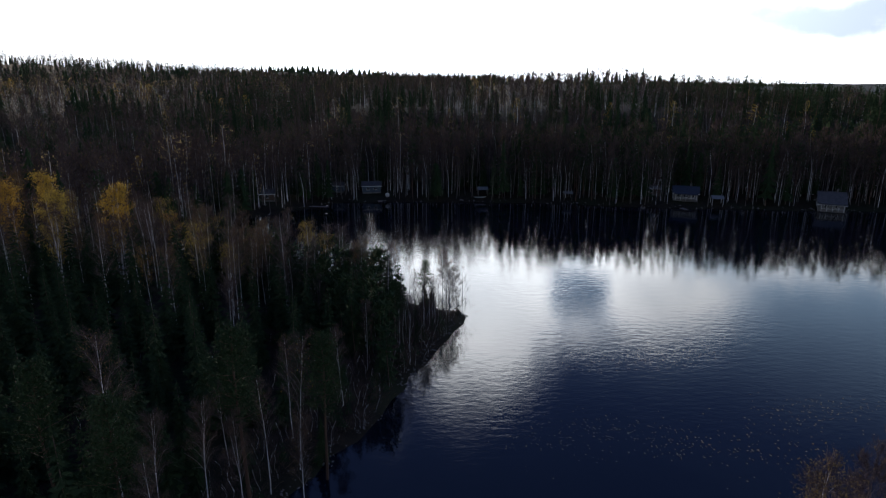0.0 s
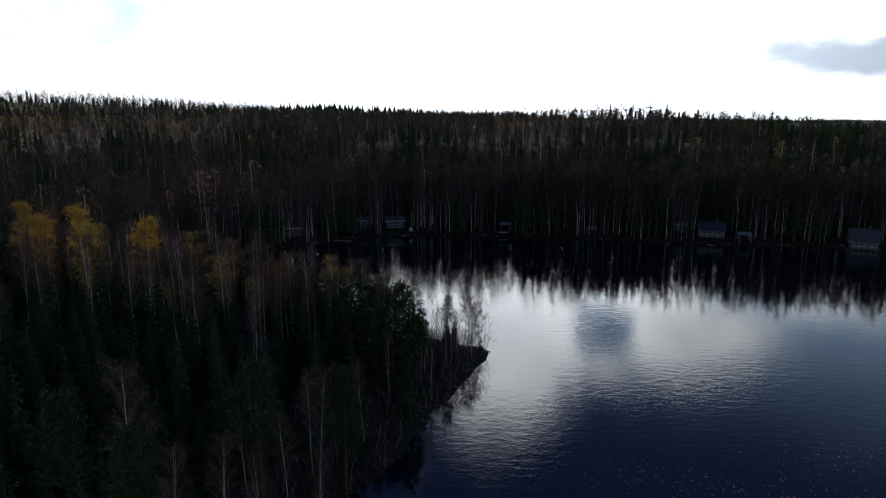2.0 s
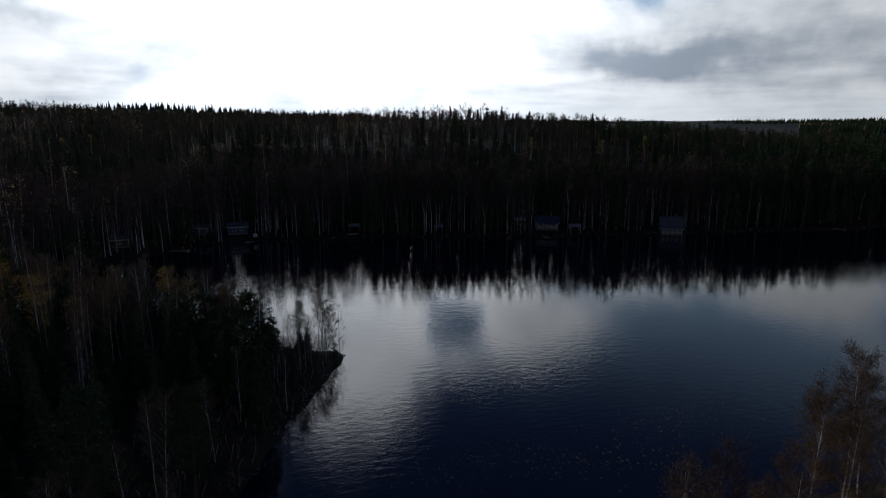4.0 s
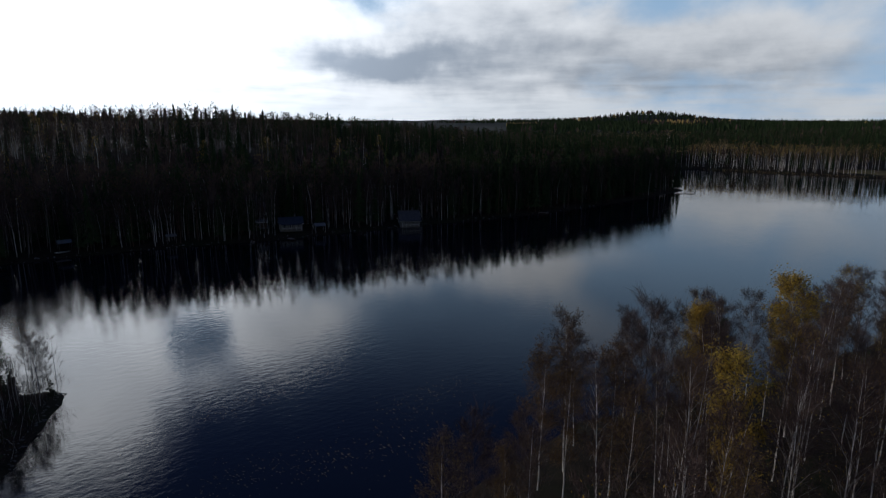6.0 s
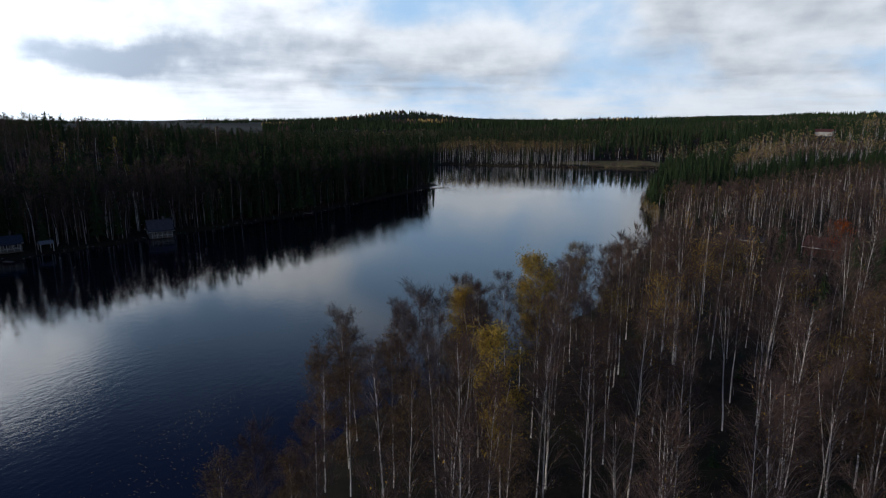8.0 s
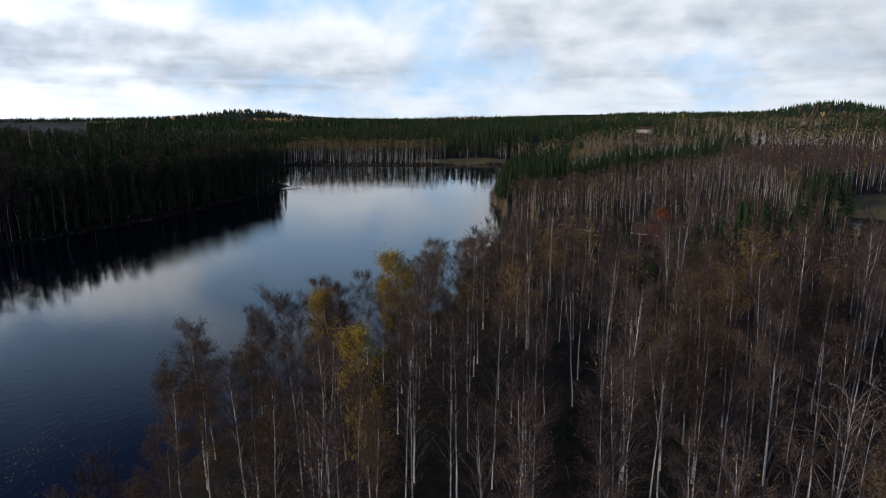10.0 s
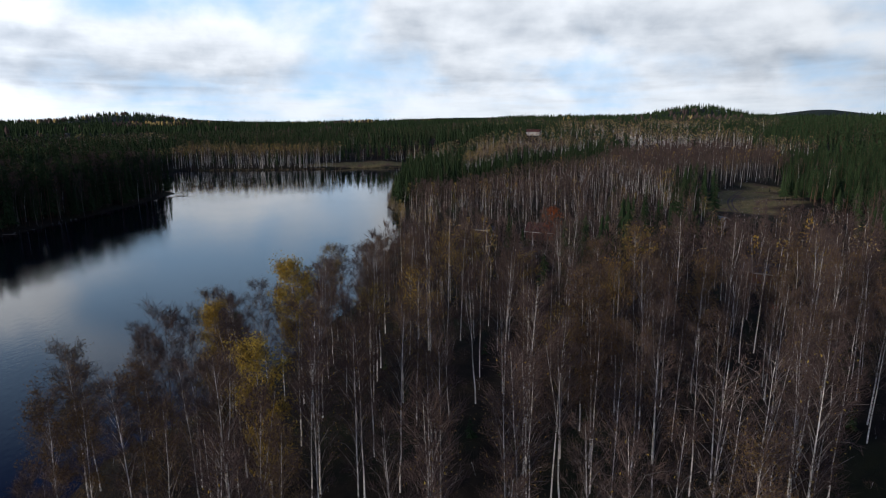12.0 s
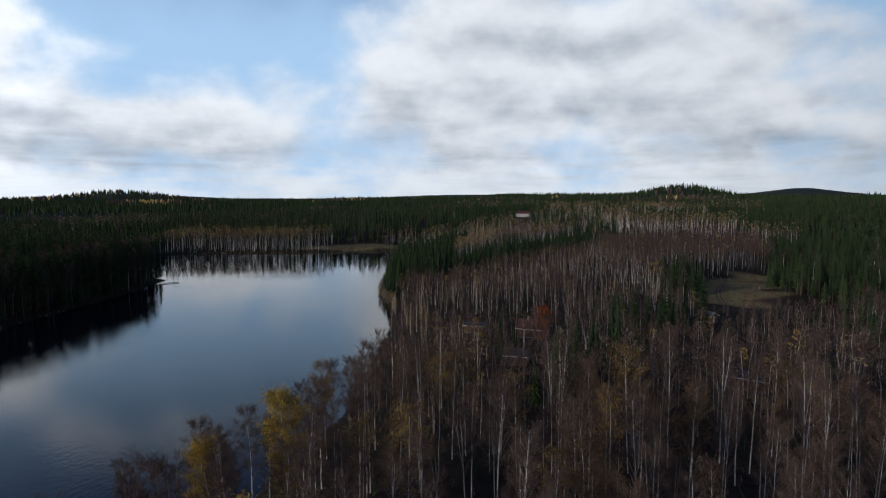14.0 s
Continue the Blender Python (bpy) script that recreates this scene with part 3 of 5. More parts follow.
# trees that stand out
for kind, x, y, size in [
        (yellow_birch, 74, 30.5, 1.03), (yellow_birch, 64.5, 37.2, 0.88), (alder, 53, 36.5, 1.15), (pine_kinds[1], 74, 39.5, 0.76), (yellow_birch, 47.5, 23, 0.98),
        (alder, 105, 34.8, 0.92), (brown_birch, 88, 31, 0.95), (birch_kinds[4], 91.5, 13.2, 1.06), (brown_birch, 62, -6.7, 1.2), (birch_kinds[2], 67, -12.6, 1.06),
        (birch_kinds[3], 80, -37.5, 1.1), (birch_kinds[0], 54, 21, 0.96), (birch_kinds[6], 45.5, 14.3, 0.96), (birch_kinds[5], 35.2, 6.2, 1.2), (birch_kinds[2], 45.5, 0, 0.95),
        (birch_kinds[1], 56, -2.5, 1.0), (aspen, 44.8, -14.3, 1.12), (aspen, 45.5, -17.6, 1.2), (birch_kinds[6], 40.3, -19, 1.12), (birch_kinds[0], 100, -23.3, 1.14),
        (brown_birch, 82, -22, 1.05), (birch_kinds[1], 108, -42.3, 1.15), (brown_birch, 43, 38, 0.82), (alder, 58, 41, 0.92), (alder, 37, 38, 0.68), (brown_birch, 36, -27, 0.7),
        (alder, 122, 33, 0.9), (alder, 97, 37, 0.85), (alder, 113, 34, 0.85), (alder, 115, 25, 0.68), (brown_birch, 50, 30, 0.85), (brown_birch, 101, -42, 1.0), (brown_birch, 33, 36, 0.6),
        (maple, 181, -5, 1.0), (yellow_birch, -58.5, 106.5, 0.92), (yellow_birch, -66, 101, 0.86), (yellow_birch, -75.5, 104, 0.92), (yellow_birch, -79, 120, 0.95), (brown_birch, -100, 140, 0.95),
        (brown_birch, -73, 116, 0.85), (brown_birch, -90, 128, 0.9), (yellow_birch, -104, 138, 0.9),
        (pine_kinds[0], -31, 42, 0.92), (pine_kinds[1], -24, 39, 0.95), (pine_kinds[2], -18, 49, 0.95), (pine_kinds[0], -12, 55, 0.9),
        (pine_kinds[1], -7, 84, 0.62), (pine_kinds[2], -3, 97, 0.5), (alder, 1, 100, 0.55), (alder, 2.5, 101.5, 0.5), (birch_kinds[1], 0, 103, 0.6),
        (spruce_kinds[3], 190, -41.5, 1.05), (spruce_kinds[3], 211, -59, 1.1), (spruce_kinds[0], 195, -34, 1.1), (spruce_kinds[0], 199, -45, 1.0),
        (birch_kinds[0], -27, 44, 0.95), (birch_kinds[1], -13, 49, 0.6), (birch_kinds[6], -15, 56, 0.75), (birch_kinds[2], -17, 52, 0.6)]:
    plant(kind, x, y, size, turn=(x * 37 + y * 11) % 360)

x, y, d, r = scatter((NEAR[0], NEAR[2]), (NEAR[1], NEAR[3]), 6.6, 2.9, 5)
ok = (d > 1.5) & is_clear(x, y) & (np.hypot(x, y) > 28)
for px, py, pd, pick, size in zip(x[ok], y[ok], d[ok], r.uniform(size=ok.sum()), r.uniform(0.82, 1.08, ok.sum())):
    if min(math.hypot(px - a, py - b) for a, b in TAKEN) < 2.4:
        continue
    edge = pd < 16
    if edge:
        kind = brown_birch if pick < 0.22 else birch_kinds[3] if pick < 0.5 else alder if pick < 0.62 else birch_kinds[int(pick * 70) % 7]
    else:
        kind = birch_kinds[(0, 0, 1, 1, 2, 2, 5, 5, 6, 6, 3, 3, 3, 4)[int(pick * 14)]]
    plant(kind, px, py, size * (0.92 if edge else 1.0), turn=pick * 3600 % 360)

x, y, d, r = scatter((POINT[0], POINT[2]), (POINT[1], POINT[3]), 4.2, 1.7, 6)
ok = (d > 0.6) & is_clear(x, y) & (np.hypot(x, y) > 34) & (y > 26) & (x > -85)
for px, py, pd, pick, size in zip(x[ok], y[ok], d[ok], r.uniform(size=ok.sum()), r.uniform(0.72, 1.05, ok.sum())):
    if min(math.hypot(px - a, py - b) for a, b in TAKEN) < 2.0:
        continue
    if pd < 7 and px > -30:
        kind = birch_kinds[int(pick * 70) % 7] if pick < 0.4 else spruce_kinds[4]
        size *= 0.68
    elif pick < 0.03 or (py > 88 and pick < 0.55):
        kind = birch_kinds[int(pick * 700) % 7]
        size *= 0.82
    else:
        kind = spruce_kinds[int(pick * 100) % 5]
        size *= 0.9
    if px > -34 and py > 72:
        size *= 0.62 if px > -9 else 0.92
    plant(kind, px, py, size, turn=pick * 3600 % 360)

for top in (*birch_kinds, yellow_birch, brown_birch, alder, aspen, maple, *spruce_kinds, *pine_kinds):
    drop_thing(top)


# ================= far woods =================
def low_birch(seed, tall, wide, twigs, leaves, mat_leaf, twig_w=0.17, leaf_s=0.6, sides=3, bark=M_BIRCH, bole=1.0, base=0.24, thick=1.0):
    r = np.random.RandomState(seed)
    stem = np.array([(0, 0, 0), (r.normal() * 0.25, r.normal() * 0.25, tall * 0.55), (r.normal() * 0.4, r.normal() * 0.4, tall)]) * np.array((1, 1, bole))
    parts = [tube(stem, [tall * 0.0052 * thick, tall * 0.0042 * thick, 0.02], sides, r)]
    mats = [np.zeros(len(parts[0][1]), int)]
    g = r.uniform(0, 1, twigs) ** 0.8
    p = np.column_stack([r.normal(size=(twigs, 2)) * (wide * 0.28 * np.sin(math.pi * (0.25 + 0.7 * g)))[:, None], tall * (base + (0.96 - base) * g)])
    way = unit(np.column_stack([p[:, :2] * 0.5 + r.normal(size=(twigs, 2)) * 0.40, r.uniform(0.3, 1.3, twigs)]))
    parts.append(slivers(p, way, r.uniform(0.8, 2.0, twigs), twig_w * r.uniform(0.7, 1.3, twigs), r))
    mats.append(np.ones(twigs, int))
    if leaves:
        g = r.uniform(0, 1, leaves) ** 0.8
        c = np.column_stack([r.normal(size=(leaves, 2)) * (wide * 0.42 * np.sin(math.pi * (0.2 + 0.72 * g)))[:, None], tall * (base + 0.04 + (0.96 - base) * g)])
        parts.append(flakes(c, r.uniform(0.6, 1.3, leaves) * leaf_s, r))
        mats.append(np.full(leaves, 2))
    v, f = joined(parts)
    return v, f, np.concatenate(mats), (bark, M_TWIG, mat_leaf or M_LEAF)


def skirted_spruce(seed, tall, wide, tiers, points, bulge=0.85):
    """A spruce of stacked ragged skirts, for the middle distance and beyond."""
    r = np.random.RandomState(seed)
    parts = []
    for i in range(tiers):
        g = i / tiers
        top = tall * (0.10 + 0.90 * (g + 1.35 / tiers))
        low = tall * (0.10 + 0.90 * g)
        k = points * 2
        a = np.arange(k) * 2 * math.pi / k + r.uniform(0, 6.28)
        rad = wide * (1 - g) ** bulge * np.where(np.arange(k) % 2, 0.52, 1.0) * r.uniform(0.75, 1.15, k) + 0.10
        ring = np.column_stack([np.cos(a) * rad, np.sin(a) * rad, low + np.where(np.arange(k) % 2, 0.35, 0.0) * tall / tiers + r.normal(size=k) * 0.10])
        v = np.concatenate([ring, [(0, 0, min(top, tall * 1.02))]])
        parts.append((v, np.array([(j, (j + 1) % k, k) for j in range(k)])))
    stem = tube([(0, 0, 0), (0, 0, tall * 0.5)], [tall * 0.010, tall * 0.006], 3, r)
    return stem, joined(parts)


def low_conifer(stem, needles, mats):
    v, f = joined([stem, needles])
    return v, f, np.concatenate([np.zeros(len(stem[1]), int), np.ones(len(needles[1]), int)]), mats


def wood(name, label, kinds, x, y, which, size, seed, parent=None):
    """Many far trees of a few shapes as one mesh of stuff."""
    if not len(x):
        return
    r = np.random.RandomState(seed)
    z = height(x, y) - 0.15
    mats = []
    for k in kinds:
        for m in k[3]:
            if m not in mats:
                mats.append(m)
    V, F, I, T, n = [], [], [], [], 0
    for j, (v, f, idx, own) in enumerate(kinds):
        s = which == j
        m = int(s.sum())
        if not m:
            continue
        a = r.uniform(0, 6.28, m)
        ca, sa = np.cos(a)[:, None], np.sin(a)[:, None]
        sc = size[s][:, None]
        wx = sc * r.uniform(0.85, 1.15, m)[:, None]
        P = np.stack([(v[None, :, 0] * ca - v[None, :, 1] * sa) * wx + x[s][:, None],
                      (v[None, :, 0] * sa + v[None, :, 1] * ca) * wx + y[s][:, None],
                      v[None, :, 2] * sc + z[s][:, None]], -1)
        V.append(P.reshape(-1, 3))
        F.append((f[None] + (np.arange(m) * len(v))[:, None, None]).reshape(-1, 3) + n)
        table = np.array([mats.index(q) for q in own])
        I.append(np.tile(table[idx], m))
        T.append(np.repeat(r.uniform(0, 1, m), len(v)))
        n += m * len(v)
    ob = mesh_object(name, np.concatenate(V), np.concatenate(F), mats, index=np.concatenate(I), attributes=[("tint", np.concatenate(T))])
    tagged(ob, label, "woods", kind="stuff")
    return len(ob.data.polygons)


def facing(x, y, lo=-50, hi=128):
    a = np.degrees(np.arctan2(x, y))
    return (a > lo) & (a < hi)


MID = [low_birch(1, 19, 4.8, 140, 24, M_LEAF_DULL, 0.155, 0.28, bark=M_STEM, bole=0.74, base=0.28), low_birch(2, 17, 4.2, 128, 24, M_LEAF_DULL, 0.145, 0.28, bole=0.76, base=0.32),
       low_birch(3, 18, 4.0, 70, 150, M_LEAF, 0.14, 0.42), low_birch(4, 18, 4.0, 80, 90, M_LEAF_PALE_SUNLIT, 0.14, 0.36)]
for i, (tall, wide, bulge) in enumerate([(17, 2.8, 0.75), (12, 2.9, 0.62), (19, 3.0, 0.8)]):
    MID.append(low_conifer(*skirted_spruce(50 + i, tall, wide, 8, 7, bulge), (M_BARK, M_SPRUCE)))
MID.append(low_conifer(*pine_shape(60, 18, 2.8, 14, 11, 0.55), (M_PINEBARK, M_PINE)))
FAR = [low_birch(11, 18, 5.6, 34, 8, M_LEAF_DULL, 0.42, 0.7, 3, M_STEM, 0.7, 0.42), low_birch(12, 17, 5.4, 24, 18, M_LEAF_PALE_SUNLIT, 0.36, 0.6, 3, M_BIRCH, 0.80, 0.50, 1.6)]
for i, (tall, wide) in enumerate([(16, 3.3), (12, 3.4)]):
    FAR.append(low_conifer(*skirted_spruce(55 + i, tall, wide, 4, 4, 0.62), (M_BARK, M_SPRUCE)))
FAR.append(low_conifer(*pine_shape(61, 17, 3.0, 6, 5, 1.2), (M_PINEBARK, M_PINE)))
LOW = [low_birch(5, 19, 4.2, 66, 8, M_LEAF_DULL, 0.20, 0.45, bole=0.80, base=0.52, thick=1.15), low_birch(6, 17, 4.0, 64, 8, M_LEAF_DULL, 0.20, 0.45, bark=M_STEM, bole=0.80, base=0.46),
       low_birch(7, 18, 4.0, 36, 60, M_LEAF, 0.22, 0.55, bole=0.75, base=0.40), low_birch(8, 18, 4.0, 46, 48, M_LEAF_PALE_SUNLIT, 0.22, 0.42, bole=0.80, base=0.50, thick=1.15), *MID[4:]]


def choose(table, u):
    """table: (share, kind)"""
    edges = np.cumsum([s for s, _ in table]) / sum(s for s, _ in table)
    return np.array([k for _, k in table])[np.minimum(np.searchsorted(edges, u), len(table) - 1)]


def mixture(x, y, d, u):
    """Which kind of tree grows where."""
    birchy = waves(x, y, 90, 21) + 0.5 * waves(x, y, 35, 22)
    north = y - 0.28 * x > 105
    bare = choose([(5, 0), (4, 1), (0.30, 2), (0.5, 3), (1.5, 5), (0.8, 7)], u)
    dark = choose([(1.6, 4), (2, 5), (1.4, 6), (3.4, 7), (1.1, 0), (0.06, 2)], u)
    gold = choose([(0.7, 2), (4, 3), (2, 1), (1, 0)], u)
    which = np.where(birchy > np.where(north & (x < 175), -0.25, 0.22), bare, dark)
    crest = north & (d > 95) & (x > -60) & (x < 170)
    which = np.where(crest & (birchy > -0.75), bare, which)
    which = np.where(north & (which == 1) & (np.sin(x * 7.1 + y * 3.3) > -0.2), 0, which)
    glade = north & (x < -190) & (np.hypot(x, y) > 440) & (np.hypot(x, y) < 570)
    which = np.where(glade, np.where(u < 0.6, 2, gold), which)
    which = np.where(north & (x < -130) & (d > 260) & (birchy > 0.5), bare, which)
    bank = north & (d < 10) & (x < 150)
    which = np.where(bank, choose([(4, 0), (3, 1), (0.3, 3), (2, 5), (1, 4)], u), which)
    point = north & (x > 150) & (x < 330) & (d > 8)
    which = np.where(point & (birchy < 0.8), dark, which)
    # across the bay: a strip of pale birches by the shore, dark spruce behind
    bay = (x > 440) & (y > 95)
    which = np.where(bay, dark, which)
    which = np.where(bay & (d < 36) & (y > 170) & (y < 290), np.where(u < 0.85, 3, 1), which)
    which = np.where(bay & (y <= 165) & (d < 26), 3, which)
    which = np.where(bay & (np.hypot((x - 640) / 70, (y - 475) / 60) < 1 + 0.2 * birchy), gold, which)
    # east land: stands of bare birch, young spruce and old spruce
    east = ~north & (y <= 100)
    wob = 6 * waves(x, y, 60, 33)
    green = choose([(3, 4), (4, 5), (2.4, 6), (1.2, 7), (0.12, 0)], u)
    stand = choose([(6, 0), (4, 1), (0.35, 2), (0.5, 3), (0.15, 5)], u)
    pale = choose([(4, 1), (3, 3), (1.2, 0)], u)
    e = np.where(waves(x, y, 300, 31) + 0.4 * waves(x, y, 90, 32) > 0.75, stand, green)
    e = np.where(x < 262, np.where(birchy > -1.15, stand, green), e)
    spruces = (np.hypot((x - 205) / 14, (y + 42) / 14) < 1) | (np.hypot((x - 240) / 9, (y + 60) / 9) < 1) | (np.hypot((x - 225) / 12, (y + 22) / 13) < 1)
    e = np.where(spruces, choose([(3, 4), (3, 6), (1, 0)], u), e)
    slant = x + 1.30 * y + wob                     # runs along the young spruce band
    e = np.where((x >= 215) & (slant < 350) & (y > -60), stand, e)
    e = np.where((slant >= 352) & (slant < 420) & (y > -48) & (x > 270), choose([(2, 4), (4, 5), (0.6, 7)], u), e)
    e = np.where((slant >= 420) & (x < 560 + wob) & (y > -95), np.where(y > 20, choose([(3, 3), (1, 2), (1, 1)], u), pale), e)
    e = np.where((x >= 306 - 0.3 * (y + 80) + wob * 0.3) & (x < 425) & (y <= -48) & (y > -150), choose([(1, 0), (9, 1), (0.3, 2)], u), e)
    e = np.where((x >= 440) & (x < 620 + wob) & (y <= -70) & (y > -185), choose([(7, 1), (2, 3), (1, 0)], u), e)
    e = np.where((x >= 640 + wob) & (x < 720 + wob) & (y < -5) & (y > -110), pale, e)
    e = np.where((x >= 760 + wob) & (x < 1000) & (y < -30) & (y > -230), np.where(birchy > -0.4, pale, green), e)
    e = np.where((x > 225) & (y < -0.36 * x - 6 + wob), choose([(1, 4), (3, 5), (1.4, 6), (4, 7), (0.08, 0)], u), e)
    e = np.where((x > 440) & (x < 620) & (y <= -120) & (y > -185), choose([(7, 1), (2, 3), (1, 0)], u), e)
    shore = (x > 290) & (x < 480) & (y > 44 + wob)
    e = np.where(shore, green, e)
    return np.where(east, e, which)


def keep_off(x, y):
    """Not where single trees already stand."""
    a = (x > NEAR[0]) & (x < NEAR[1]) & (y > NEAR[2]) & (y < NEAR[3])
    b = (x > -85) & (x < POINT[1]) & (y > 26) & (y < POINT[3])
    c = np.hypot(x, y) < 72
    return ~(a | b | c)


x, y, d, r = scatter((-420, -260), (560, 520), 5.2, 2.4, 11)
dist = np.hypot(x, y)
ok = (d > 1.2) & is_clear(x, y) & keep_off(x, y) & (dist < 470) & ((x < 105) | (y > 105) | (y < -230)) & (facing(x, y) | (dist < 110)) & (height(x, y, d) > 0.3)
ok &= (x < -60) | (y < 100) | (d < 175)
ok &= r.uniform(size=x.size) < np.where((x > 105) & (y < 60) & (x < 262), 0.45, np.where((y > 150) & (d > 150) & (x > -60), 0.9, 0.92))
x, y, d = x[ok], y[ok], d[ok]
which = mixture(x, y, d, r.uniform(size=x.size))
size = r.uniform(0.62, 1.12, x.size) * (1 + 0.16 * waves(x, y, 38, 51))
size *= np.where((d < 6) & (y < 120), 0.75, 1.0) * np.where((x > 105) & (y < 60), np.where(x < 150, 0.86, np.where(x < 262, 0.70, 0.8)), 1.0)
size = np.where((x > 225) & (d < 6) & (y < 120), size * 0.5, size)
which = np.where((x > 225) & (d < 6) & (y < 120), 3, which)
size *= np.where(r.uniform(size=x.size) < 0.18, r.uniform(0.4, 0.8, x.size), 1.0)
size = np.where((y > 150) & (d > 95), np.clip(size, 0.66, 0.98), size)
wood("woods", "mixed woods of bare birch, dark spruce and pine", MID, x, y, which, size, 12)

x, y, d, r = scatter((100, -235), (262, 106), 4.3, 2.0, 27)
ok = (d > 1.2) & is_clear(x, y) & keep_off(x, y) & facing(x, y)
ok &= ~((x > 196) & (x < 219) & (y > -14) & (y < 34)) & ~((x > 214) & (y < -58 - 0.22 * (x - 214)) & (y > -112))
x, y, d = x[ok], y[ok], d[ok]
which = mixture(x, y, d, r.uniform(size=x.size))
size = r.uniform(0.68, 1.0, x.size) * np.where(x < 140, 1.0, np.where((y < -35) & (y > -100), 0.60, 0.70)) * (1 + 0.10 * waves(x, y, 38, 51))
size = np.where((x > 222) & (y > -20), 0.8 * r.uniform(0.88, 1.05, x.size), size) * np.where((d < 7) & (y > 0), 0.72, 1.0)
which = np.where((x > 225) & (d < 5), 3, which)
size = np.where((x > 225) & (d < 5), size * 0.5, size)
wood("shore_woods", "bare birch woods with scattered spruces behind the near shore", MID, x, y, which, size, 31)

x, y, d, r = scatter((-1000, -700), (1250, 1150), 7.9, 3.6, 13)
dist, way = np.hypot(x, y), np.degrees(np.arctan2(x, y))
ok = (d > 1.5) & is_clear(x, y) & (dist >= 470) & (dist < 1150) & facing(x, y) & (height(x, y, d) > 0.3)
ok &= r.uniform(size=x.size) < np.where(way > 42, 0.95, np.where(way > 20, 0.2, np.where((way < 0) & (dist < 950), 0.8, 0.32)))
ok &= ~((x > 452) & (x < 496) & (y < -100) & (y > -168)) & ~((x > 560) & (x < 770) & (np.abs(y - 3) < 8))
x, y, d = x[ok], y[ok], d[ok]
lookup = np.array([0, 0, 1, 1, 2, 3, 2, 4])
u = r.uniform(size=x.size)
kinds = mixture(x, y, d, u)
which = np.where((kinds == 1) & (x > 400) & (y < 100), 1, lookup[kinds])
wood("far_woods", "distant mixed woods of birch and spruce", FAR, x, y, which, r.uniform(0.62, 1.05, x.size) * (1 + 0.12 * waves(x, y, 70, 52)), 14)


def plain_crown(seed, tall, wide, sides, round_top):
    """A small ragged crown for trees near the horizon."""
    r = np.random.RandomState(seed)
    a = np.arange(sides) * 2 * math.pi / sides
    rings = [(0.15, 0.8), (0.6, 0.85), (1.0, 0.15)] if round_top else [(0.08, 1.0), (0.45, 0.6), (1.0, 0.04)]
    v = np.concatenate([np.column_stack([np.cos(a) * wide * k * r.uniform(0.7, 1.2, sides), np.sin(a) * wide * k * r.uniform(0.7, 1.2, sides),
                                         tall * h + r.normal(size=sides) * tall * 0.03]) for h, k in rings])
    f = []
    for i in range(2):
        for j in range(sides):
            p, q = i * sides + j, i * sides + (j + 1) % sides
            f += [(p, q, q + sides), (p, q + sides, p + sides)]
    return v, np.array(f), np.zeros(len(f), int)


x, y, d, r = scatter((-2400, -1500), (3000, 2600), 14.5, 7, 15)
dist, way = np.hypot(x, y), np.degrees(np.arctan2(x, y))
z = height(x, y, d)
ok = (dist >= 1150) & (dist < 2900) & facing(x, y, -48, 122) & (z > 0.3) & is_clear(x, y)
ok &= (way > 42) | (z > 24)
ok &= r.uniform(size=x.size) < np.where(way < 42, 0.35, np.where(dist < 2200, 0.85, 0.55))
x, y, d = x[ok], y[ok], d[ok]
patch = waves(x, y, 500, 41) + 0.4 * waves(x, y, 160, 42) + 0.25 * r.normal(size=x.size)
which = np.where(patch > 1.4, 3, np.where(patch > 0.95, 2, np.where(r.uniform(size=x.size) < 0.5, 0, 1)))
VERY = [(*plain_crown(1, 18, 3.6, 4, False), (M_SPRUCE,)), (*plain_crown(2, 15, 3.8, 4, False), (M_PINE,)), (*plain_crown(3, 16, 4.6, 4, True), (M_TWIG,)), (*plain_crown(4, 16, 4.6, 4, True), (M_LEAF_PALE_SUNLIT,))]
wood("distant_woods", "woods on the hills near the horizon", VERY, x, y, which, r.uniform(0.7, 1.1, x.size), 16)


# undergrowth
BUSH = [low_birch(81, 3.2, 3.4, 70, 0, None, 0.035), low_birch(82, 2.4, 3.0, 60, 40, M_LEAF_DULL, 0.035, 0.16)]
BUSH.append(low_conifer(*spruce_shape(83, 3.4, 1.3, 7, 6, False), (M_BARK, M_SPRUCE)))
for bush in BUSH[:2]:
    bush[0][:, 2] *= np.where(bush[0][:, 2] > 0, 0.9, 1)
x, y, d, r = scatter((-100, -75), (190, 130), 5.0, 2.5, 17)
ok = (d > 0.4) & is_clear(x, y) & (np.hypot(x, y) > 25) & facing(x, y, -60, 135)
x, y, d = x[ok], y[ok], d[ok]
wood("undergrowth", "low leafless bushes and small spruces under the trees", BUSH, x, y, choose([(5, 0), (3, 1), (1, 2)], r.uniform(size=x.size)), r.uniform(0.35, 0.9, x.size), 18)

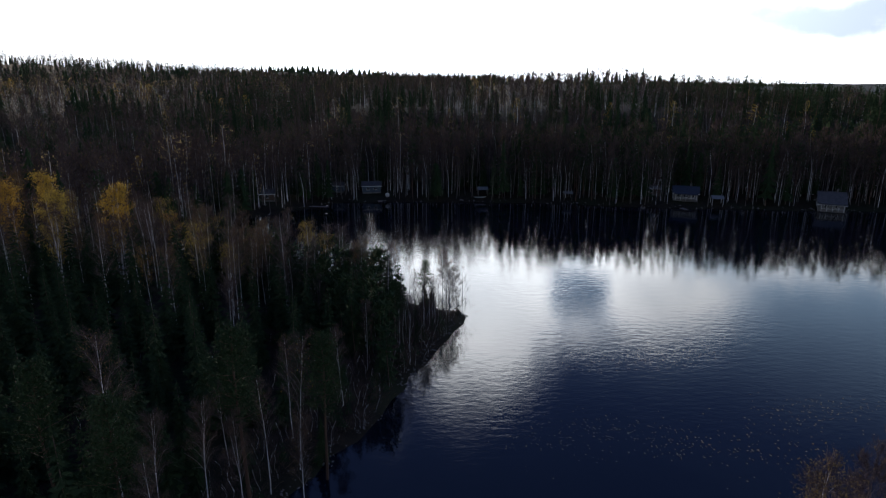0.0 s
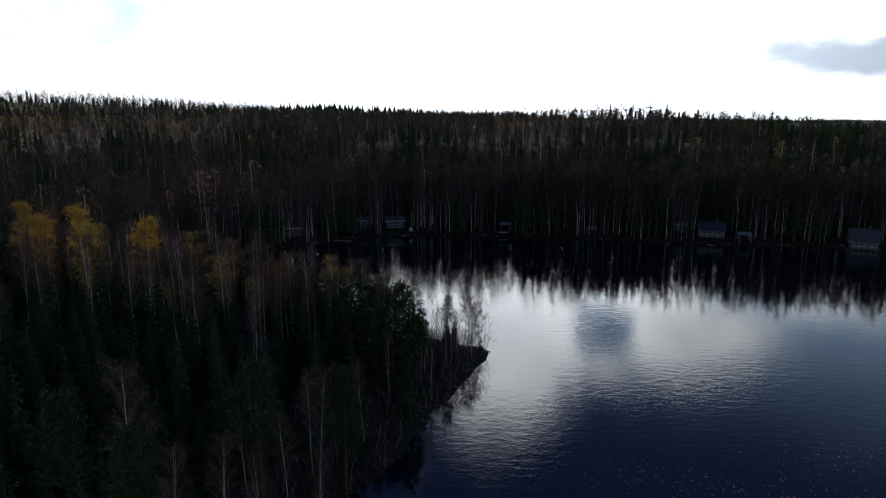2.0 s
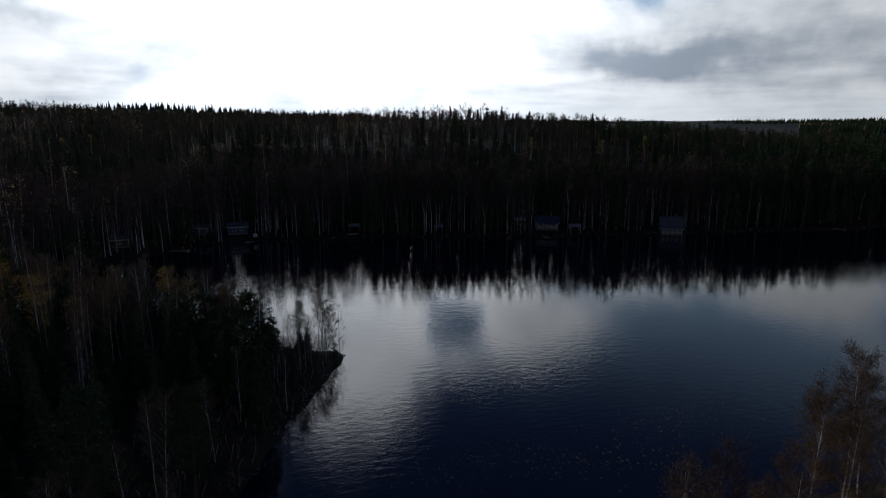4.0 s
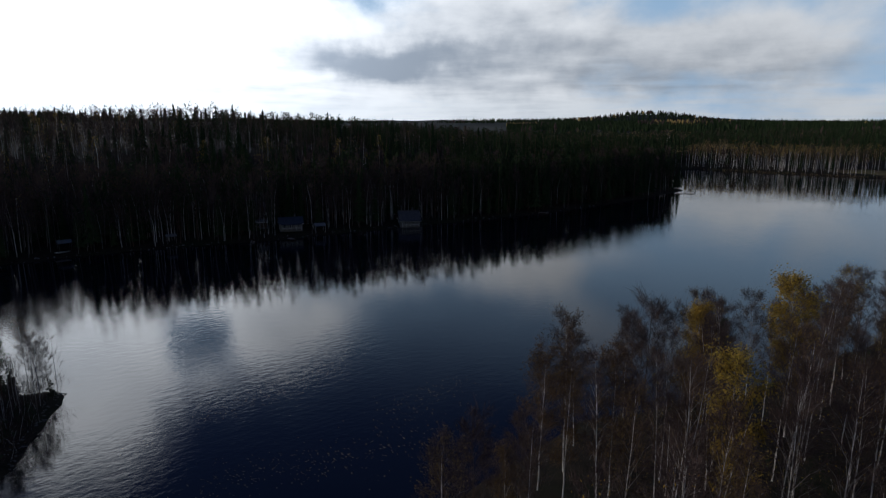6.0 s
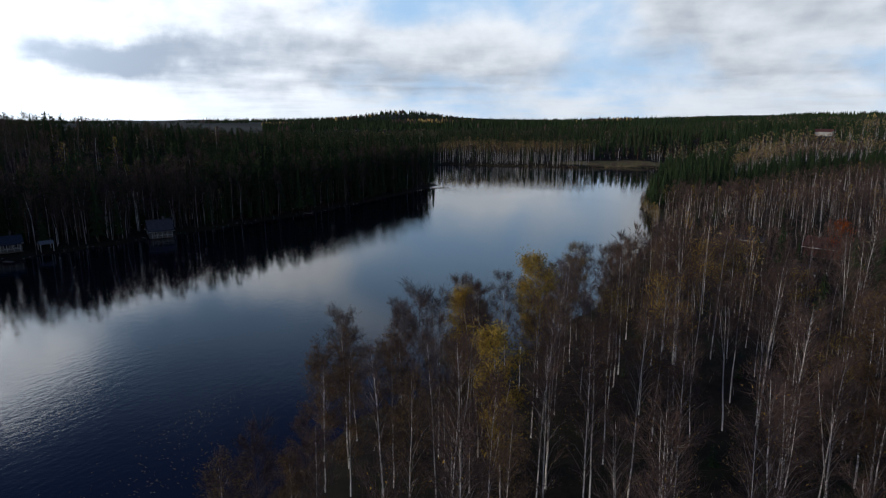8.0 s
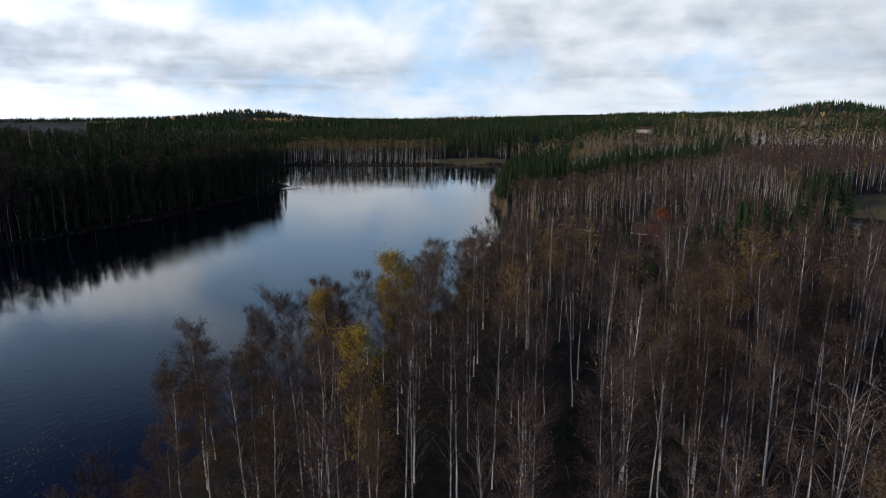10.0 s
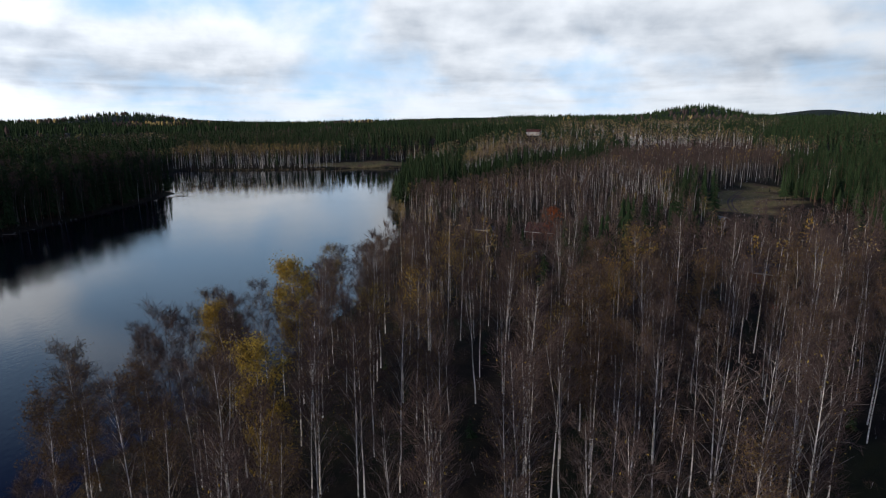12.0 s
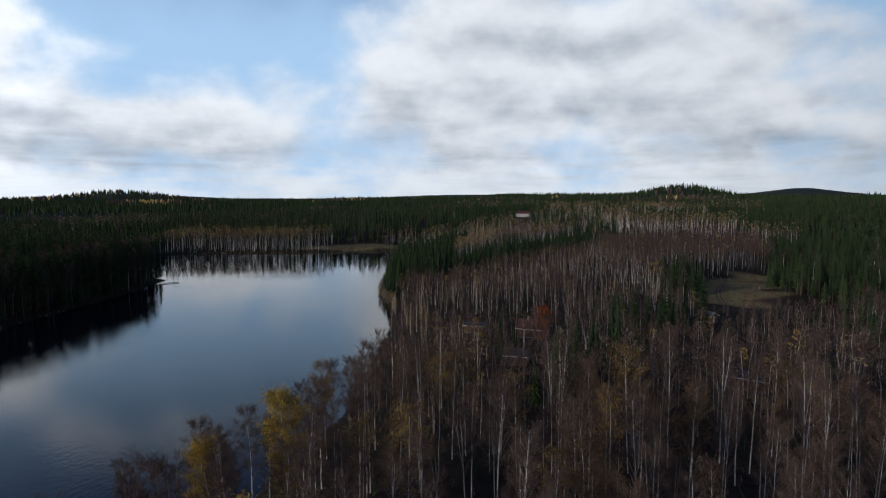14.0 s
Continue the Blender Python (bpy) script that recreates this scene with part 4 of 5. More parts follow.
# dense trees along the far bank, and brush on the tip of the point
x, y, d, r = scatter((-110, 150), (330, 235), 2.9, 1.4, 19)
ok = (d > 1.0) & (d < 24) & is_clear(x, y) & (y - 0.28 * x > 105)
x, y, d = x[ok], y[ok], d[ok]
u = r.uniform(size=x.size)
which = np.where(x < -12, choose([(4, 0), (3, 1), (0.25, 3), (0.9, 5)], u), np.where(x > 150, choose([(2, 0), (0.3, 1), (1.5, 5), (1.5, 4), (3, 7)], u), choose([(5, 0), (3, 1), (0.7, 5), (0.5, 4), (1.2, 7)], u)))
wood("bank_woods", "dense birches and spruces along the far bank", MID, x, y, which, r.uniform(0.62, 1.05, x.size) * np.where(d < 5, 0.9, 1.0) * np.where(x < 40, 1.3, np.where(x > 180, 1.22, 1.3)), 20)
DENSE = [low_conifer(*skirted_spruce(90 + i, tall, 2.7, 9, 7), (M_BARK, M_SPRUCE)) for i, tall in enumerate((16, 19))]
DENSE.append(MID[7])
x, y, d, r = scatter((-110, 150), (330, 260), 4.6, 2.2, 29)
ok = (x > -50) & (r.uniform(size=x.size) < np.where(x < 175, 0.34, 0.6)) & (d > np.where(x < -12, 16.0, 7.0)) & (d < 52) & is_clear(x, y) & (y - 0.28 * x > 105)
x, y, d = x[ok], y[ok], d[ok]
wood("slope_spruces", "dense dark spruces and pines on the slope above the far bank", DENSE, x, y, np.where(r.uniform(size=x.size) < np.where(x > 150, 0.72, 0.3), 2, r.randint(0, 2, x.size)), r.uniform(0.72, 1.25, x.size) * np.where(d < 16, 0.92, 1.0) * np.where(x > 180, 1.12, 1.0), 30)
x, y, d, r = scatter((-60, 70), (8, 130), 2.2, 1.1, 23)
ok = (d > 0.2) & (x + 0.9 * (y - 80) > -14)
x, y, d = x[ok], y[ok], d[ok]
THIN = [low_birch(95, 11, 2.4, 90, 0, None, 0.05, bole=0.9), low_birch(96, 9, 2.2, 80, 0, None, 0.05, bark=M_STEM, bole=0.9), low_conifer(*pine_shape(97, 11, 2.6, 12, 9, 0.7), (M_PINEBARK, M_PINE)),
        low_conifer(*spruce_shape(98, 10, 2.1, 12, 8, False), (M_BARK, M_SPRUCE))]
u = r.uniform(size=x.size)
which = np.where(x < -7, choose([(1, 0), (1, 1), (2.4, 2), (3, 3)], u), choose([(4, 0), (4, 1), (0.5, 3)], u))
wood("brush", "thin leafless trees and brush on the point", THIN, x, y, which, r.uniform(0.75, 1.05, x.size) * np.where(x < -7, 1.0, 0.8), 24)
x, y, d, r = scatter((-30, 40), (6, 104), 1.3, 0.7, 25)
ok = (d > 0.0) & (d < 7.5) & (x > -24)
x, y, d = x[ok], y[ok], d[ok]
wood("shore_bushes", "low leafless bushes along the water's edge", BUSH, x, y, choose([(5, 0), (2, 1), (1, 2)], r.uniform(size=x.size)), r.uniform(0.5, 1.1, x.size), 26)

x, y, d, r = scatter((262, -230), (480, 105), 4.0, 1.7, 27)
ok = (d > 2) & is_clear(x, y) & (np.hypot(x, y) < 480) & (y < 105)
ok &= ~((x > 430) & (x < 470) & (y < -60) & (y > -165))
slant = x + 1.30 * y + 6 * waves(x, y, 60, 33)
ok &= ~((slant > 408) & (slant < 424) & (y > -48)) & ~((slant > 338) & (slant < 352) & (y > -40))
x, y, d, slant = x[ok], y[ok], d[ok], slant[ok]
which = mixture(x, y, d, r.uniform(size=x.size))
size = r.uniform(0.66, 0.86, x.size) * np.where((y < -48) & (which < 4), 1.12, 1.0)
young = (slant >= 352) & (slant < 420) & (y > -48) & (which >= 4)
wood("inner_woods", "close stands of birch and spruce behind the near shore", LOW, x, y, which, np.where(young, size * 1.08, np.where((slant < 350) & (y > -48), size * 0.86, np.where((which >= 4) & (y < -90), size * 0.9, size))), 28)

# pale birches in a close row across the bay, sunlight put into their leaf colour
x, y, d, r = scatter((440, 100), (580, 300), 4.2, 2.0, 29)
ok = (d > 2) & (d < 30) & (x > 440) & is_clear(x, y) & (y - 0.1 * x > 50)
x, y, d = x[ok], y[ok], d[ok]
wood("bay_birches", "close row of pale golden birches across the bay, leaves coloured as if sunlit", LOW, x, y, choose([(4, 3), (1, 2), (1, 1), (0.4, 4)], r.uniform(size=x.size)),
     r.uniform(0.85, 1.1, x.size) * np.where(y < 170, 0.42, 1.0), 30)


# ================= houses and things on the shores =================
def part(name, bm, mat, parent, label=""):
    me = bpy.data.meshes.new(name)
    bm.to_mesh(me)
    bm.free()
    me.materials.append(mat)
    ob = new(name, me)
    ob.parent = parent
    return tagged(ob, label)


def box(size, at=(0, 0, 0), turn=None, bevel=0.0, bm=None):
    bm = bm or bmesh.new()
    m = Matrix.Translation(at) @ (turn or Matrix()) @ Matrix.Diagonal((*size, 1))
    made = bmesh.ops.create_cube(bm, size=1.0, matrix=m)
    if bevel:
        edges = {e for v in made["verts"] for e in v.link_edges}
        bmesh.ops.bevel(bm, geom=list(edges), offset=bevel, segments=1, affect="EDGES")
    return bm


def prism(outline, length):
    """A shape drawn in x and z, drawn out along y."""
    bm = bmesh.new()
    a = [bm.verts.new((x, -length / 2, z)) for x, z in outline]
    b = [bm.verts.new((x, length / 2, z)) for x, z in outline]
    bm.faces.new(a), bm.faces.new(b[::-1])
    for i in range(len(a)):
        j = (i + 1) % len(a)
        bm.faces.new((a[j], a[i], b[i], b[j]))
    bmesh.ops.recalc_face_normals(bm, faces=bm.faces)
    return bm


def window(parent, at, w, h, frame_mat, turn=0):
    m = Matrix.Translation(at) @ Matrix.Rotation(radians(turn), 4, "Z")
    bm = bmesh.new()
    for dx in (-w / 2, 0, w / 2):
        box((0.08, 0.08, h + 0.08), m @ Vector((dx, 0, 0)), Matrix.Rotation(radians(turn), 4, "Z"), bm=bm)
    for dz in (-h / 2, h / 2):
        box((w + 0.1, 0.09, 0.08), m @ Vector((0, 0, dz)), Matrix.Rotation(radians(turn), 4, "Z"), bm=bm)
    win = part("window", bm, frame_mat, parent, "white-framed window")
    part("pane", box((w - 0.04, 0.03, h - 0.04), at, Matrix.Rotation(radians(turn), 4, "Z")), M_PANE, win)


def cabin(name, x, y, turn, wide, deep, tall, wall, roof, label, category, rise=1.4, windows=2, porch=False, chimney=True, trim=M_TRIM):
    """A gabled cabin; its long front looks along -y before it is turned, the ridge runs along x."""
    z = min(land(x + a * wide * 0.4, y + b * deep * 0.4) for a in (-1, 1) for b in (-1, 1))
    top = new(name)
    top.matrix_basis = pose(x, y, z, 0, 0, turn)
    tagged(top, label, category)
    part("plinth", box((wide + 0.1, deep + 0.1, 1.4), (0, 0, -0.3), bevel=0.03), M_STONE, top)
    z0 = 0.4
    body = prism([(-deep / 2, z0), (deep / 2, z0), (deep / 2, z0 + tall), (0, z0 + tall + rise), (-deep / 2, z0 + tall)], wide)
    bmesh.ops.rotate(body, verts=body.verts, matrix=Matrix.Rotation(radians(90), 3, "Z"))
    part("wall", body, wall, top)
    run = math.hypot(deep / 2, rise)
    slope = math.atan2(rise, deep / 2)
    for side in (-1, 1):
        turn_m = Matrix.Rotation(-side * slope, 4, "X")
        mid = Vector((0, side * deep / 4 * 1.08, z0 + tall + rise / 2 + 0.10 - 0.04 * rise))
        part("roof", box((wide + 0.9, run * 1.18, 0.12), mid, turn_m), roof, top)
        part("eaves_board", box((wide + 0.92, 0.06, 0.20), (0, side * deep / 2 * 1.18, z0 + tall - rise * 0.19 + 0.04)), trim, top, "white eaves board")
    for k in range(windows):
        wx = (k + 0.5) / windows * wide * 0.8 - wide * 0.4
        window(top, (wx, -deep / 2 - 0.03, z0 + tall * 0.58), min(1.3, wide * 0.18), 1.05, trim)
    window(top, (wide / 2 + 0.03, 0, z0 + tall * 0.58), 1.1, 1.0, trim, 90)
    door = part("door", box((0.9, 0.08, 2.0), (-wide / 2 - 0.02, deep * 0.1, z0 + 1.02), Matrix.Rotation(radians(90), 4, "Z"), bevel=0.01), trim, top, "white plank door")
    part("handle", box((0.05, 0.12, 0.05), (-wide / 2 - 0.08, deep * 0.1 + 0.33, z0 + 1.0)), M_ROOF, door)
    if chimney:
        stack = part("chimney", box((0.6, 0.6, 1.6), (wide * 0.2, 0.3, z0 + tall + rise + 0.3), bevel=0.02), M_STONE, top)
        part("cap", box((0.75, 0.75, 0.10), (wide * 0.2, 0.3, z0 + tall + rise + 1.15)), M_ROOF, stack)
    if porch:
        part("porch_deck", box((wide * 0.9, 1.8, 0.15), (0, -deep / 2 - 0.95, z0 + 0.05)), M_WOOD, top)
        for k in range(5):
            px = -wide * 0.42 + k * wide * 0.21
            part("post", box((0.12, 0.12, tall - 0.2), (px, -deep / 2 - 1.75, z0 + tall / 2 - 0.1), bevel=0.01), trim, top, "white porch post")
        part("rail", box((wide * 0.86, 0.08, 0.10), (0, -deep / 2 - 1.75, z0 + 0.95)), trim, top, "white porch rail")
        part("porch_roof", box((wide * 0.95, 2.2, 0.10), (0, -deep / 2 - 0.95, z0 + tall - 0.05), Matrix.Rotation(radians(9), 4, "X")), roof, top)
    return top


cabin("cottage", -25.6, 217, 8, 6.4, 4.6, 2.3, M_WALL_BLUE, M_ROOF, "blue-grey cottage with white trim near the shore", "cottage", 1.1)
cabin("sauna_hut", -37.5, 217, -6, 3.8, 3.2, 2.1, M_WALL_BLUE, M_ROOF, "small blue-grey hut with dark roof", "hut", 0.9, 1, chimney=False)
cabin("cottage", 82.5, 205, -18, 7.8, 5.4, 2.5, M_WALL_GREY, M_ROOF_BLUE, "grey cottage with a white-posted veranda above the shore", "cottage", 1.7, 3, True)
cabin("shed", 72.5, 211, -14, 6.5, 3.0, 2.0, M_WALL_BROWN, M_ROOF_LIGHT, "long low shed with a pale tin roof", "shed", 0.6, 1, chimney=False)
cabin("villa", 126, 195, -24, 7.5, 7.0, 2.6, M_WALL_GREY, M_ROOF, "weathered grey villa with a steep dark roof and veranda", "house", 3.0, 2, True)
cabin("hut", -93, 217, 20, 6.0, 4.0, 2.2, M_WALL_BROWN, M_ROOF_LIGHT, "brown wooden hut with a grey roof among trees", "hut", 1.0, 2)
cabin("hut", -78, 210, -10, 4.5, 3.6, 2.1, M_WALL_BROWN, M_ROOF_BLUE, "small brown hut with a bluish roof", "hut", 1.1, 1, chimney=False)
cabin("hut", -58, 199, 12, 4.6, 3.4, 2.2, M_WALL_BROWN, M_ROOF, "dark brown boat hut near the water", "hut", 1.0, 1, chimney=False)
cabin("shed", 214, -62, 35, 4.2, 3.2, 2.2, M_WALL_BROWN, M_ROOF_LIGHT, "small shed with a pale tin roof at the field edge", "shed", 0.9, 1, chimney=False)
cabin("barn", 142, -50, 60, 8.0, 5.0, 2.6, M_WALL_RED, M_ROOF_BLUE, "red wooden outbuilding with a dark bluish roof", "barn", 1.5, 2)
cabin("house", 193, -3, 75, 9.0, 7.0, 2.8, M_WALL_RED, M_ROOF_RED, "red house with a red roof among birches", "house", 2.0, 3)
cabin("shed", 199, 16, 80, 7.0, 4.0, 2.2, M_WALL_BROWN, M_ROOF_BLUE, "dark shed with a blue roof behind birches", "shed", 0.8, 1, chimney=False)
cabin("cottage", 160, 2, 82, 6.0, 4.4, 2.4, M_WALL_BROWN, M_ROOF, "dark cottage with white windows under birches", "cottage", 1.3, 3)
cabin("farmhouse", 757, 4, 80, 17, 9, 4.4, M_TRIM, M_ROOF_RED, "white farmhouse with a reddish roof on the rise", "house", 2.4, 5)


def shelter(x, y, turn, wide, deep, label):
    z = land(x, y)
    top = new("garden_shelter")
    top.matrix_basis = pose(x, y, z, 0, 0, turn)
    tagged(top, label, "shelter")
    for a in (-1, 1):
        for b in (-1, 1):
            part("post", box((0.12, 0.12, 2.6), (a * wide / 2, b * deep / 2, 0.9), bevel=0.01), M_TRIM if wide > 3.3 else M_WOOD, top)
    for side in (-1, 1):
        part("roof", box((wide + 0.6, deep * 0.72, 0.08), (0, side * deep * 0.31, 2.5), Matrix.Rotation(-side * 0.5, 4, "X")), M_ROOF_LIGHT, top, "pale roof sheet")


shelter(91, 199.5, -10, 3.4, 2.6, "open garden shelter with white posts")
shelter(14, 213, 6, 3.2, 2.4, "open lean-to shelter with a pale roof")
shelter(43, 207.5, 0, 2.6, 2.0, "small open shelter by the shore")


def rowing_boat(x, y, z, turn, mat, label, upside_down=False):
    top = new("rowing_boat")
    top.matrix_basis = pose(x, y, z, 180 if upside_down else 0, 0, turn)
    tagged(top, label, "boat", "rowing boats")
    bm = bmesh.new()
    rings = []
    for k in range(9):
        u = k / 8 * 2 - 1
        w = 0.72 * (1 - abs(u) ** 2.4) + 0.04
        keel = -0.34 + 0.22 * abs(u) ** 3
        rings.append([bm.verts.new((u * 2.2, w * math.sin(a), keel - keel * (1 - math.cos(a)) * 0.95 + 0.10 * u * u)) for a in
                      [radians(g) for g in (-90, -60, -30, 0, 30, 60, 90)]])
    for a, b in zip(rings, rings[1:]):
        for i in range(6):
            bm.faces.new((a[i], a[i + 1], b[i + 1], b[i]))
    bmesh.ops.solidify(bm, geom=bm.faces[:], thickness=0.04)
    part("hull", bm, mat, top)
    for k in (-0.9, 0.1, 1.1):
        part("thwart", box((0.25, 1.1, 0.04), (k, 0, -0.06)), M_WOOD, top)


rowing_boat(76, 193.5, land(76, 193.5) + 0.35, 25, M_HULL, "upturned white rowing boat on the bank", True)
rowing_boat(13, 209.8, land(13, 209.8) + 0.35, 8, M_HULL, "white rowing boat drawn up on the bank")
rowing_boat(66, 197.6, 0.22, 70, M_WOOD, "grey rowing boat moored at the shore")


def jetty(x, y, turn, length, label, hut=False):
    top = new("jetty")
    top.matrix_basis = pose(x, y, 0.42, 0, 0, turn)
    tagged(top, label, "jetty", "jetties")
    n = int(length / 0.22)
    me = None
    for k in range(n):
        if me is None:
            ob = part("plank", box((0.19, 1.5, 0.05), bevel=0.006), M_WOOD, top)
            me = ob.data
        else:
            ob = new("plank", me)
            ob.parent = top
        ob.location = (0.11 + k * 0.22, 0.02 * math.sin(k * 2.1), 0)
    for side in (-0.55, 0.55):
        part("beam", box((length, 0.10, 0.14), (length / 2, side, -0.10)), M_BARK, top)
        for k in range(int(length / 2.5) + 1):
            part("pile", box((0.14, 0.14, 2.2), (0.3 + k * 2.45, side, -0.95), bevel=0.02), M_BARK, top)


jetty(-38, 196.5, 168, 6.5, "long grey plank jetty at the far shore")
jetty(-43, 204, 170, 4.0, "short grey plank jetty")
jetty(304, 196.5, -38, 10.0, "dark plank jetty reaching out from the point")
jetty(-22, 209, -80, 4.0, "small jetty before the blue cottage")
jetty(78, 196, -80, 3.5, "small jetty before the grey cottage")
jetty(190, 189.5, -80, 5.0, "small plank jetty under the dark woods")

# white dish on a post by the blue cottage
dish = new("satellite_dish")
dish.matrix_basis = pose(-19.3, 209.8, land(-19.3, 209.8), 0, 0, 0)
tagged(dish, "round white dish on a short post", "dish")
bm = bmesh.new()
bmesh.ops.create_cone(bm, cap_ends=False, segments=20, radius1=0.75, radius2=0.12, depth=0.22, matrix=Matrix.Translation((0, -0.1, 1.2)) @ Matrix.Rotation(radians(100), 4, "X"))
bmesh.ops.solidify(bm, geom=bm.faces[:], thickness=0.03)
part("bowl", bm, M_TRIM, dish)
bm = bmesh.new()
bmesh.ops.create_cone(bm, cap_ends=True, segments=8, radius1=0.05, radius2=0.05, depth=1.4, matrix=Matrix.Translation((0, 0.05, 0.55)))
part("post", bm, M_ROOF, dish)

# red cart in the yard
cart = new("garden_cart")
cart.matrix_basis = pose(123, -47, land(123, -47), 0, 0, 30)
tagged(cart, "small red garden cart in the yard", "cart")
part("tray", prism([(-0.8, 0.45), (0.8, 0.45), (1.0, 1.0), (-1.0, 1.0)], 1.1), M_REDPAINT, cart)
for side in (-0.6, 0.6):
    bm = bmesh.new()
    bmesh.ops.create_cone(bm, cap_ends=True, segments=16, radius1=0.34, radius2=0.34, depth=0.12, matrix=Matrix.Translation((-0.2, side, 0.30)) @ Matrix.Rotation(radians(90), 4, "X"))
    part("wheel", bm, M_ROOF, cart, "black wheel")
part("shaft", box((1.3, 0.06, 0.06), (1.4, 0, 0.55), Matrix.Rotation(0.25, 4, "Y")), M_ROOF, cart)

# slender pole with lamp in the yard
pole = new("yard_lamp")
pole.matrix_basis = pose(150, -62, land(150, -62), 0, 0, 0)
tagged(pole, "wooden pole with a pale lamp head", "lamp post")
bm = bmesh.new()
bmesh.ops.create_cone(bm, cap_ends=True, segments=8, radius1=0.13, radius2=0.09, depth=8.4, matrix=Matrix.Translation((0, 0, 4.0)))
part("post", bm, M_WOOD, pole)
part("lamp_head", box((0.7, 0.3, 0.22), (0.3, 0, 8.2), bevel=0.05), M_TRIM, pole, "pale lamp head")


# ================= stones and reeds along the shore =================
def stone_shape(seed):
    r = np.random.RandomState(seed)
    bm = bmesh.new()
    bmesh.ops.create_icosphere(bm, subdivisions=1, radius=0.5)
    v = np.array([p.co[:] for p in bm.verts]) * r.uniform(0.7, 1.2, (len(bm.verts), 1)) * np.array((1.2, 0.9, 0.7))
    f = np.array([[q.index for q in p.verts] for p in bm.faces])
    bm.free()
    return v, f, np.zeros(len(f), int), (M_STONE,)


def reed_shape(seed, n=16, tall=1.4):
    r = np.random.RandomState(seed)
    p = np.column_stack([r.normal(size=(n, 2)) * 0.5, np.full(n, -0.2)])
    v, f = slivers(p, unit(np.column_stack([r.normal(size=(n, 2)) * 0.18, np.ones(n)])), r.uniform(0.6, 1.1, n) * tall, np.full(n, 0.05), r)
    return v, f, np.zeros(n, int), (M_REED,)


def along(first, last, step, spread, seed):
    """Places strewn along a stretch of the shore."""
    r = np.random.RandomState(seed)
    pts = np.array((SHORE + SHORE)[first:last + 1], float)
    out = []
    for a, b in zip(pts[:-1], pts[1:]):
        n = int(np.hypot(*(b - a)) / step) + 1
        out.append(a + (b - a) * r.uniform(size=(n, 1)) + r.normal(size=(n, 2)) * spread)
    out = np.concatenate(out)
    d = shore_distance(out[:, 0], out[:, 1])
    k = (d > -1.0) & (d < 1.6)
    return out[k, 0], out[k, 1], r


x, y, r = along(51, 57, 0.10, 0.9, 91)
ob = wood("shore_stones", "grey stones strewn along the water's edge", [stone_shape(i) for i in range(4)], x, y, r.randint(0, 4, x.size), r.uniform(0.12, 0.36, x.size), 92)
x, y, r = along(20, 25, 0.6, 0.9, 93)
wood("reeds", "dry yellow reeds along the cape", [reed_shape(i) for i in range(3)], x, y, r.randint(0, 3, x.size), r.uniform(0.7, 1.3, x.size), 94)
x, y, r = along(26, 32, 0.5, 0.9, 95)
wood("reeds", "dry yellow reeds along the bay", [reed_shape(i) for i in range(3)], x, y, r.randint(0, 3, x.size), r.uniform(0.7, 1.3, x.size), 96)
x, y, r = along(38, 47, 1.2, 0.9, 97)
wood("shore_stones", "dark stones along the far bank", [stone_shape(i) for i in range(4)], x, y, r.randint(0, 4, x.size), r.uniform(0.3, 0.9, x.size), 98)
x, y, r = along(19, 25, 0.9, 0.8, 99)
wood("willow_bushes", "yellowing willow bushes along the cape", [MID[0], MID[2]], x, y, r.randint(0, 2, x.size), r.uniform(0.16, 0.34, x.size), 100)


